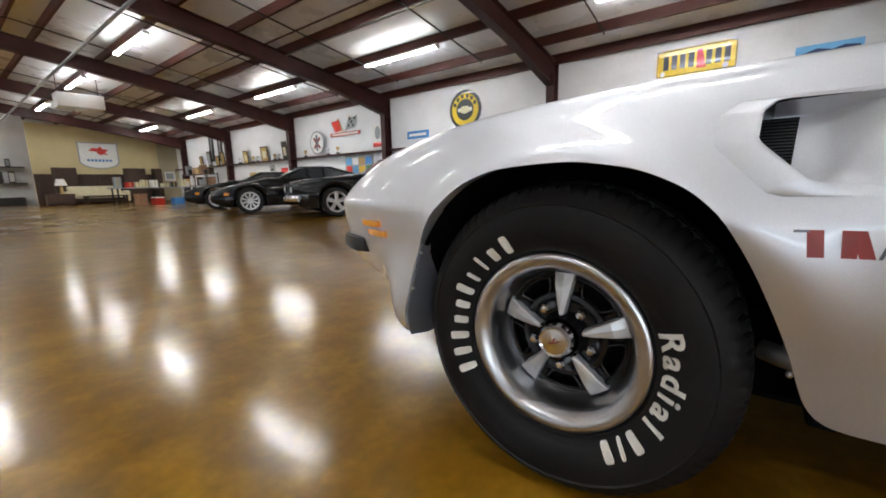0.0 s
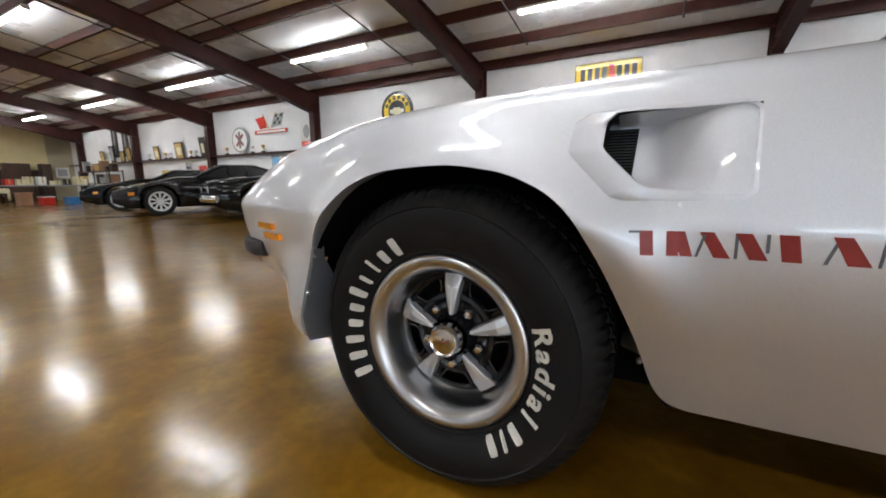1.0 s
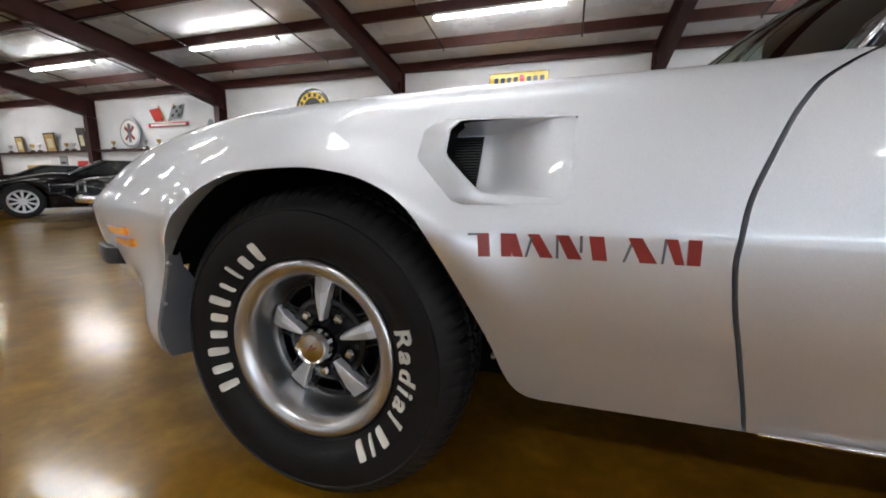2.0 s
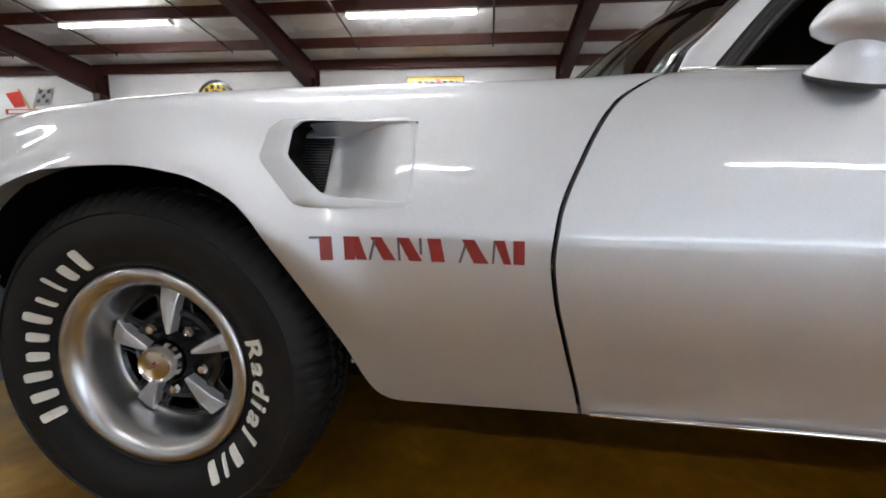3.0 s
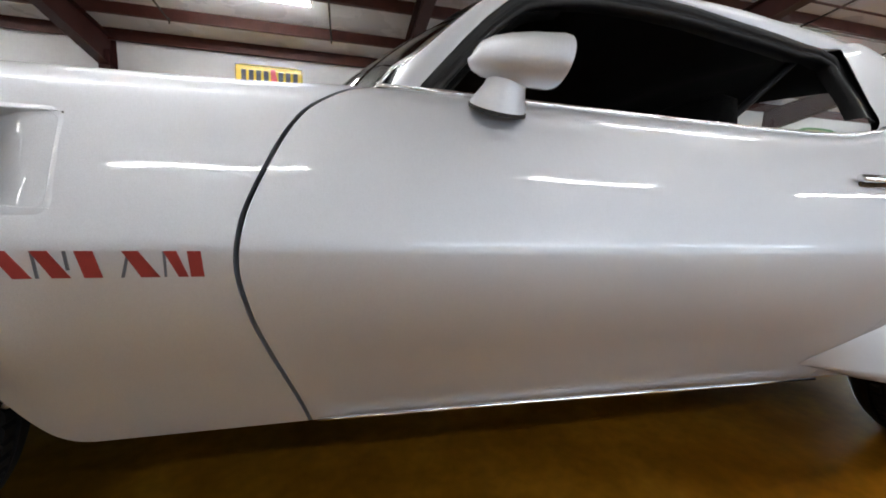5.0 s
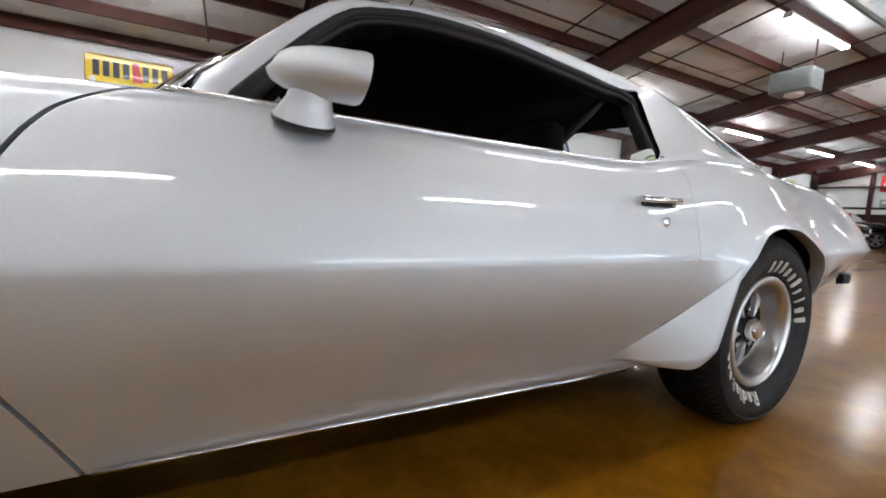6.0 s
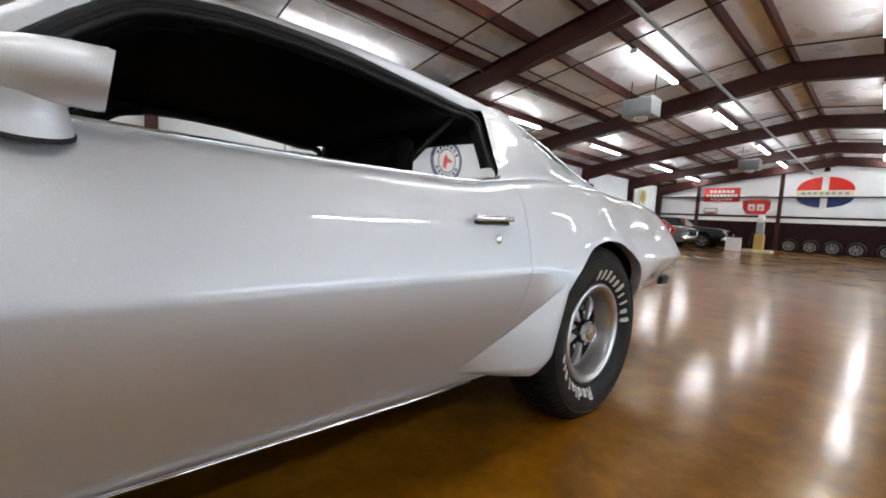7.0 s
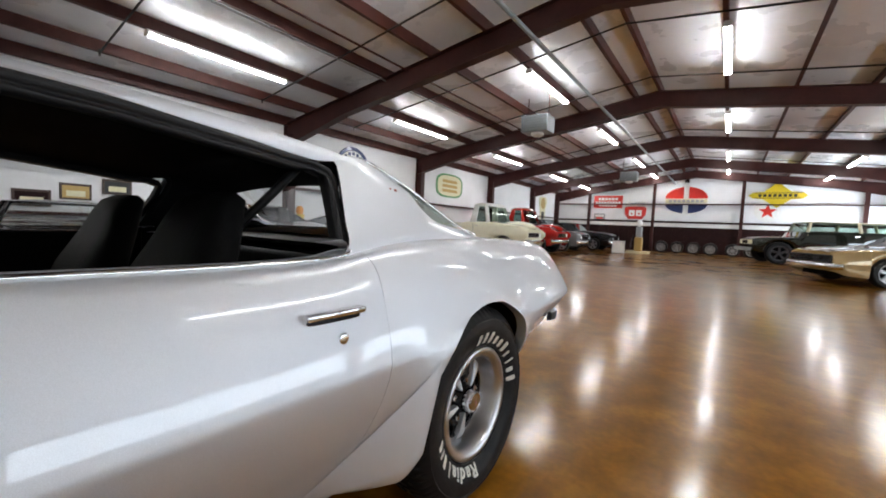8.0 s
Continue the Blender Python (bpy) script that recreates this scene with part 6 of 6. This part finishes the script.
def parked_car(name, label, m, L, W, deck, house, paint, roof=None, wheels=(0.33, (0.19, 0.79)), low_z=0.2, rim=None, chrome=False, group="parked cars", belt_in=0.06, lamp_r=0.09, pane=None, pillar_r=0.032, spokes=5, dome=1.0, fenders=False):
    """deck: (share of length, height) along hood, belt and tail; the nose is at x = 0 and the car goes back along +x.
    house: shares of length of windscreen foot, roof front, roof back and back-window foot, and the roof's height."""
    c = thing(name, label, "car", m, group)
    r, (wa, wb) = wheels
    zt = spl([(p * L, z) for p, z in deck])
    plan = spl([(0, 0.16), (0.03 * L, 0.07), (0.12 * L, 0.02), (0.3 * L, 0.0), (0.7 * L, 0.0), (0.9 * L, 0.02), (0.97 * L, 0.06), (L, 0.13)])
    bot = spl([(0, low_z + 0.12), (0.05 * L, low_z + 0.03), (0.15 * L, low_z), (0.85 * L, low_z), (L, low_z + 0.14)])
    wx = [wa * L, wb * L]
    ra = r * 1.16
    xs2 = {L * i / 60 for i in range(61)} | {w + ra * k for w in wx for k in (-1.001, -1, -0.98, -0.93, -0.8, 0.8, 0.93, 0.98, 1, 1.001)}
    cols = []
    for x in sorted(xs2):
        zb = bot(x)
        for w in wx:
            if abs(x - w) < ra:
                zb = max(zb, r + math.sqrt(ra * ra - (x - w) ** 2) * 0.98)
        h, ht = W / 2 - plan(x), zt(x)
        zb = min(zb, ht - 0.10)
        half = []
        for v, inn in ((0.0, 0.03), (0.12, 0.012), (0.35, 0.0), (0.6, 0.005), (0.8, 0.025), (0.92, belt_in * 0.8), (1.0, belt_in * 1.6)):
            half.append((x, -(h - inn), zb + (ht - zb) * v))
        half.append((x, -(h - belt_in * 3), ht + 0.015))
        half.append((x, -(h * 0.4), ht + 0.03))
        cols.append(half + [(px, -py, pz) for px, py, pz in half[::-1]])
    bm = bmesh.new()
    rings(bm, cols, close_loop=False)
    for col in (cols[0], cols[-1]):
        bm.faces.new([bm.verts.new(p) for p in col])
    bmesh.ops.remove_doubles(bm, verts=bm.verts, dist=0.001)
    bmesh.ops.recalc_face_normals(bm, faces=bm.faces)
    body = part("body", bm, paint, c, smooth=True, angle=42)
    f0, f1, f2, f3, hz = house
    hw, tw = W / 2 - belt_in * 1.7, W / 2 - belt_in * 1.7 - 0.17
    b0, b3 = zt(f0 * L) - 0.02, zt(f3 * L) - 0.02
    base = [(f0 * L, -hw * 0.86, b0), (f0 * L + 0.12, -hw, b0), (f3 * L - 0.15, -hw, b3), (f3 * L, -hw * 0.84, b3)]
    crown = [(f1 * L, -tw * 0.88, hz - 0.03), (f1 * L + 0.10, -tw, hz - 0.035), (f2 * L - 0.12, -tw, hz - 0.035), (f2 * L, -tw * 0.88, hz - 0.03)]
    full = lambda q: q + [(x, -y, z) for x, y, z in q[::-1]]
    bm = bmesh.new()
    rings(bm, [full(base), full(crown)])
    part("window_glass", bm, pane or SMOKE, c, "dark window glass" if pane is None else "clear window glass")
    bm = bmesh.new()
    grow = lambda q, k, dz: [(x + (k if x > L * (f1 + f2) / 2 else -k), y * (1 + k), z + dz) for x, y, z in q]
    rings(bm, [full(grow(crown, 0.01, -0.02)), full(grow(crown, 0.012, 0.01)), full([(x * 0.86 + L * (f1 + f2) * 0.07, y * 0.86, z + 0.03 * dome) for x, y, z in crown]), full([(x * 0.66 + L * (f1 + f2) * 0.17, y * 0.66, z + 0.04 * dome) for x, y, z in crown]), full([(x * 0.3 + L * (f1 + f2) * 0.35, y * 0.3, z + 0.045 * dome) for x, y, z in crown])], True, True, True)
    bmesh.ops.recalc_face_normals(bm, faces=bm.faces)
    part("roof", bm, roof or paint, c, smooth=True, angle=50)
    mid = (f1 + f2) / 2 * L + 0.15
    for sy in (1, -1):
        for (xa, ya, za), (xb, yb, zb_) in ((base[1], crown[1]), (base[2], crown[2]), ((mid, -hw, zt(mid) - 0.02), (mid, -tw, hz - 0.035))):
            bm = bmesh.new()
            sweep(bm, [(xa, sy * ya, za), (xb, sy * yb, zb_)], pillar_r, 8, 0.7)
            part("pillar", bm, roof or paint, c, smooth=True)
        for x in wx:
            parked_wheel(c, x, sy * (W / 2 - 0.03), r, 0.2, rim or POLISH, spokes)
        bm = bmesh.new()
        lathe(bm, [(lamp_r * 1.15, 0.03), (lamp_r * 1.15, -0.012), (lamp_r, -0.016), (lamp_r * 0.5, -0.03), (0, -0.034)], 20, "x", (0.02, sy * (W / 2 - 0.34), zt(0.0) - 0.13))
        part("headlamp", bm, LENS, body, "round headlamp", smooth=True)
        part("door_seam", boxm(mid - 0.004, mid + 0.004, sy * (W / 2) - 0.006, sy * (W / 2) + 0.003, low_z + 0.1, zt(mid) - 0.08), DARK, body)
        part("door_handle", boxm(mid - 0.20, mid - 0.06, sy * (W / 2) - 0.02, sy * (W / 2) + 0.018, zt(mid) - 0.16, zt(mid) - 0.135, 0.006), CHROME, body)
        part("tail_lamp", boxm(L - 0.03, L + 0.012, sy * (W / 2 - 0.36) - 0.12, sy * (W / 2 - 0.36) + 0.12, zt(L) - 0.2, zt(L) - 0.1, 0.01), TAILR, body)
    if spokes == 10:
        for sy in (1, -1):
            part("marker_lamp", boxm(0.30, 0.42, sy * (W / 2 - 0.035) - 0.012, sy * (W / 2 - 0.035) + 0.012, zt(0.36) - 0.20, zt(0.36) - 0.13, 0.006), AMBER, body, "amber side marker")
    part("grille", boxm(-0.012, 0.03, -W / 2 + 0.50, W / 2 - 0.50, zt(0.0) - 0.22, zt(0.0) - 0.06, 0.01), GLOSSB, body, "dark grille")
    for k in range(4):
        part("grille_bar", boxm(-0.02, 0.0, -W / 2 + 0.52, W / 2 - 0.52, zt(0.0) - 0.20 + 0.04 * k, zt(0.0) - 0.192 + 0.04 * k), CHROME if chrome else GLOSSB, body)
    if fenders:
        for sy in (1, -1):
            bm = bmesh.new()
            bmesh.ops.create_uvsphere(bm, u_segments=24, v_segments=14, radius=1.0)
            for v in bm.verts:
                p = v.co
                v.co = (wx[0] + p.x * (0.86 if p.x < 0 else 1.05), sy * (W / 2 - 0.19) + p.y * 0.235, max(0.80 + p.z * 0.30, r + math.sqrt(max(0.0, ra * ra - (p.x * 0.9) ** 2)) * 0.94))
            part("front_fender", bm, paint, body, "rounded front fender", smooth=True, angle=50)
        bm = bmesh.new()
        bmesh.ops.create_uvsphere(bm, u_segments=24, v_segments=14, radius=1.0)
        for v in bm.verts:
            v.co = (0.62 + v.co.x * 0.66, v.co.y * (W / 2 - 0.36), 1.04 + v.co.z * 0.22)
        part("hood_bulge", bm, paint, body, "rounded hood", smooth=True, angle=50)
    if chrome:
        for x, d in ((-0.05, -1), (L + 0.01, 1)):
            bm = bmesh.new()
            sweep(bm, [(x - d * 0.16, -W / 2 + 0.02, low_z + 0.23), (x - d * 0.02, -W / 2 + 0.18, low_z + 0.23), (x + 0.02 * d, 0, low_z + 0.23), (x - d * 0.02, W / 2 - 0.18, low_z + 0.23), (x - d * 0.16, W / 2 - 0.02, low_z + 0.23)], 0.055, 10, 1.3)
            part("bumper", bm, CHROME, c, "chrome bumper", smooth=True, angle=50)
    part("underside", boxm(0.3, L - 0.3, -W / 2 + 0.22, W / 2 - 0.22, low_z - 0.02, low_z + 0.2), DARK, c)
    return c, body


LOWDECK = ((0.0, 0.55), (0.06, 0.62), (0.2, 0.70), (0.36, 0.76), (0.6, 0.76), (0.8, 0.78), (0.94, 0.74), (1.0, 0.66))
SPORT = ((0.0, 0.56), (0.06, 0.66), (0.2, 0.80), (0.32, 0.90), (0.5, 0.90), (0.75, 0.93), (0.9, 0.96), (1.0, 0.90))
MUSCLE = ((0.0, 0.74), (0.05, 0.80), (0.2, 0.86), (0.36, 0.92), (0.6, 0.92), (0.75, 0.95), (0.92, 0.92), (1.0, 0.82))
SEDAN = ((0.0, 0.82), (0.06, 0.92), (0.2, 0.98), (0.36, 1.03), (0.6, 1.03), (0.8, 1.0), (0.95, 0.92), (1.0, 0.80))
TRUCK = ((0.0, 0.92), (0.05, 1.08), (0.2, 1.14), (0.32, 1.18), (0.5, 1.18), (0.58, 1.12), (0.9, 1.10), (1.0, 1.05))
BOXY = ((0.0, 0.98), (0.04, 1.06), (0.2, 1.11), (0.31, 1.14), (0.34, 1.36), (0.6, 1.40), (0.9, 1.40), (1.0, 1.36))
# row along the north wall, noses to the south
SOUTHWARD = 90
parked_car("sports_car", "black low sports coupe with bright five-spoke rims", pose(-11.14, 3.96, 0, 0, 0, 65), 4.45, 1.85, SPORT, (0.34, 0.50, 0.70, 0.92, 1.24), BLACKP, wheels=(0.335, (0.20, 0.80)), spokes=10, rim=SPOKE)
parked_car("sports_car", "black sports coupe beside the work table", pose(-14.5, 4.57, 0, 0, 0, 65), 4.45, 1.85, SPORT, (0.36, 0.50, 0.68, 0.90, 1.20), BLACKP, wheels=(0.335, (0.20, 0.80)), spokes=10, rim=SPOKE)
parked_car("classic_coupe", "black classic coupe with chrome bumpers", pose(-8.02, 4.30, 0, 0, 0, 65), 4.7, 1.82, MUSCLE, (0.38, 0.50, 0.66, 0.86, 1.32), BLACKP, chrome=True)
parked_car("classic_convertible", "low dark classic car with a raked windscreen", pose(2.95, 4.6, 0, 0, 0, SOUTHWARD), 4.4, 1.75, LOWDECK, (0.36, 0.46, 0.60, 0.74, 1.08), BLACKP, pane=GLASS, chrome=True)
parked_car("classic_coupe", "black classic coupe seen through the cabin", pose(5.5, 4.2, 0, 0, 0, SOUTHWARD), 4.6, 1.82, MUSCLE, (0.38, 0.50, 0.66, 0.86, 1.22), BLACKP, chrome=True)
parked_car("classic_coupe", "black classic coupe parked by the wall", pose(8.5, 4.5, 0, 0, 0, SOUTHWARD), 4.5, 1.82, MUSCLE, (0.38, 0.50, 0.66, 0.86, 1.16), BLACKP, chrome=True)
parked_car("pickup_truck", "cream classic pickup truck with a rounded cab", pose(14.6, 4.82, 0, 0, 0, SOUTHWARD), 4.3, 1.9, TRUCK, (0.29, 0.34, 0.49, 0.52, 1.80), CREAMP, roof=PLAINW, pane=TINT, wheels=(0.36, (0.17, 0.77)), low_z=0.32, chrome=True, pillar_r=0.075, dome=2.6, fenders=True)
parked_car("pickup_truck", "red classic pickup truck with a rounded cab", pose(17.7, 4.9, 0, 0, 0, SOUTHWARD), 4.25, 1.9, TRUCK, (0.29, 0.34, 0.49, 0.52, 1.82), REDP, pane=TINT, wheels=(0.36, (0.17, 0.77)), low_z=0.32, chrome=True, pillar_r=0.075, dome=2.6, fenders=True)
parked_car("classic_sedan", "dark classic sedan with a large chrome grille", pose(20.9, 4.85, 0, 0, 0, SOUTHWARD), 4.3, 1.95, SEDAN, (0.34, 0.44, 0.70, 0.86, 1.52), SILVP, chrome=True, low_z=0.26)
parked_car("classic_sedan", "black classic sedan at the end of the row", pose(24.2, 4.2, 0, 0, 0, SOUTHWARD), 4.9, 1.95, SEDAN, (0.34, 0.44, 0.70, 0.86, 1.45), BLACKP, chrome=True, low_z=0.26)
# south row, noses to the north
NORTHWARD = -90
gold, shell = parked_car("muscle_car", "tan gold muscle coupe with black hood stripes and chrome bumper", pose(15.0, -2.42, 0, 0, 0, NORTHWARD + 25), 4.7, 1.88, MUSCLE, (0.38, 0.50, 0.66, 0.86, 1.30), GOLDP, chrome=True, wheels=(0.33, (0.215, 0.79)), lamp_r=0.07)
zdeck = spl([(p * 4.7, z) for p, z in MUSCLE])
for y0, y1 in ((-0.52, -0.14), (0.14, 0.52)):
    bm = bmesh.new()
    rings(bm, [[(x, y0, zdeck(x) + 0.036), (x, y1, zdeck(x) + 0.036), (x, y1, zdeck(x) + 0.006), (x, y0, zdeck(x) + 0.006)] for x in (0.12, 0.3, 0.6, 0.9, 1.2, 1.5)], True, True, True)
    part("hood_stripe", bm, GLOSSB, shell, "black hood stripe")
part("grille_mouth", boxm(-0.03, 0.02, -0.72, 0.72, 0.50, 0.70, 0.02), GLOSSB, shell, "wide dark grille opening")
parked_car("muscle_car", "red muscle coupe beside the tan one", pose(17.9, -2.95, 0, 0, 0, NORTHWARD + 25), 4.3, 1.85, MUSCLE, (0.38, 0.50, 0.66, 0.86, 1.30), REDP, chrome=True)
# truck rims take the dark rubber colour, as its wheels stand in shade
truck, shell = parked_car("off_road_truck", "dark olive boxy off-road truck with a tan roof", pose(23.3, -1.35, 0, 0, 0, NORTHWARD + 13), 4.9, 2.0, BOXY, (0.325, 0.36, 0.94, 0.985, 1.80), OLIVE, roof=TANP, pane=TINT, rim=RUBBER, pillar_r=0.06, wheels=(0.46, (0.18, 0.80)), low_z=0.45, belt_in=0.04)

part("grille_panel", boxm(-0.045, 0.02, -0.74, 0.74, 0.78, 0.97, 0.02), CREAM, shell, "pale grille surround")
part("grille_slot", boxm(-0.055, -0.04, -0.36, 0.36, 0.81, 0.94, 0.01), GLOSSB, shell)
part("front_bumper", boxm(-0.20, -0.06, -0.95, 0.95, 0.50, 0.64, 0.01), GREYBOX, truck, "grey steel bumper")

# ---- small things along the north wall ----
disp = thing("oil_dispenser", "yellow oil dispenser with an orange top by the wall", "oil dispenser", pose(8.02, 8.9, 0))
bm = bmesh.new()
lathe(bm, [(0.0, 0.0), (0.15, 0.0), (0.15, 0.05), (0.11, 0.08), (0.11, 1.05), (0.13, 1.08), (0.13, 1.12), (0.0, 1.13)], 20, "z")
part("barrel", bm, YELLOW, disp, smooth=True, angle=40)
bm = bmesh.new()
lathe(bm, [(0.07, 1.12), (0.10, 1.18), (0.10, 1.28), (0.05, 1.34), (0.0, 1.35)], 20, "z")
part("cap", bm, AMBER, disp, "orange rounded top", smooth=True)
bm = bmesh.new()
sweep(bm, [(0.11, 0.0, 0.95), (0.20, 0.0, 0.98), (0.22, 0.0, 0.80), (0.17, 0.0, 0.55)], 0.014, 8)
part("hose", bm, BLACK, disp, smooth=True)

# ---- small things at the east end ----
for i in range(6):
    w = thing("spare_wheel", "loose wheel with a bright rim leaning by the end wall", "wheel", pose(26.9, 2.36 - 0.77 * i - (0.2 if i > 3 else 0), 0.0, 0, 0, -90) @ pose(0, 0, 0, 8, 0, 0), "loose wheels")
    parked_wheel(w, 0.0, -0.0001, 0.33, 0.2, GALVD, 8)
pump = thing("gas_pump", "old white and gold fuel pump on a plinth", "fuel pump", pose(24.0, 3.05, 0))
part("plinth", boxm(-0.5, 0.5, -0.5, 0.5, 0, 0.10, 0.01), CREAM, pump)
part("cabinet", boxm(-0.18, 0.18, -0.18, 0.18, 0.10, 0.82, 0.04), GOLD, pump)
part("column", boxm(-0.14, 0.14, -0.14, 0.14, 0.82, 1.36, 0.05), GREY, pump, "grey upper housing")
bm = bmesh.new()
lathe(bm, [(0.06, 1.36), (0.06, 1.42), (0.13, 1.46), (0.14, 1.62), (0.09, 1.70), (0.0, 1.72)], 20, "z")
part("globe", bm, PLAINW, pump, smooth=True, angle=50)
bm = bmesh.new()
sweep(bm, [(-0.24, 0.22, 0.9), (-0.34, 0.28, 0.6), (-0.32, 0.30, 0.3), (-0.25, 0.28, 0.7)], 0.016, 8)
part("hose", bm, BLACK, pump, smooth=True)
st = thing("floor_sign", "small white folding floor sign", "sign", pose(22.2, 3.62, 0))
part("panel", boxm(-0.02, 0.0, -0.28, 0.28, 0.02, 0.62, 0.004, pose(-0.1, 0, 0, 0, 12, 0)), PLAINW, st)
part("panel", boxm(0.0, 0.02, -0.28, 0.28, 0.02, 0.62, 0.004, pose(0.1, 0, 0, 0, -12, 0)), PLAINW, st)
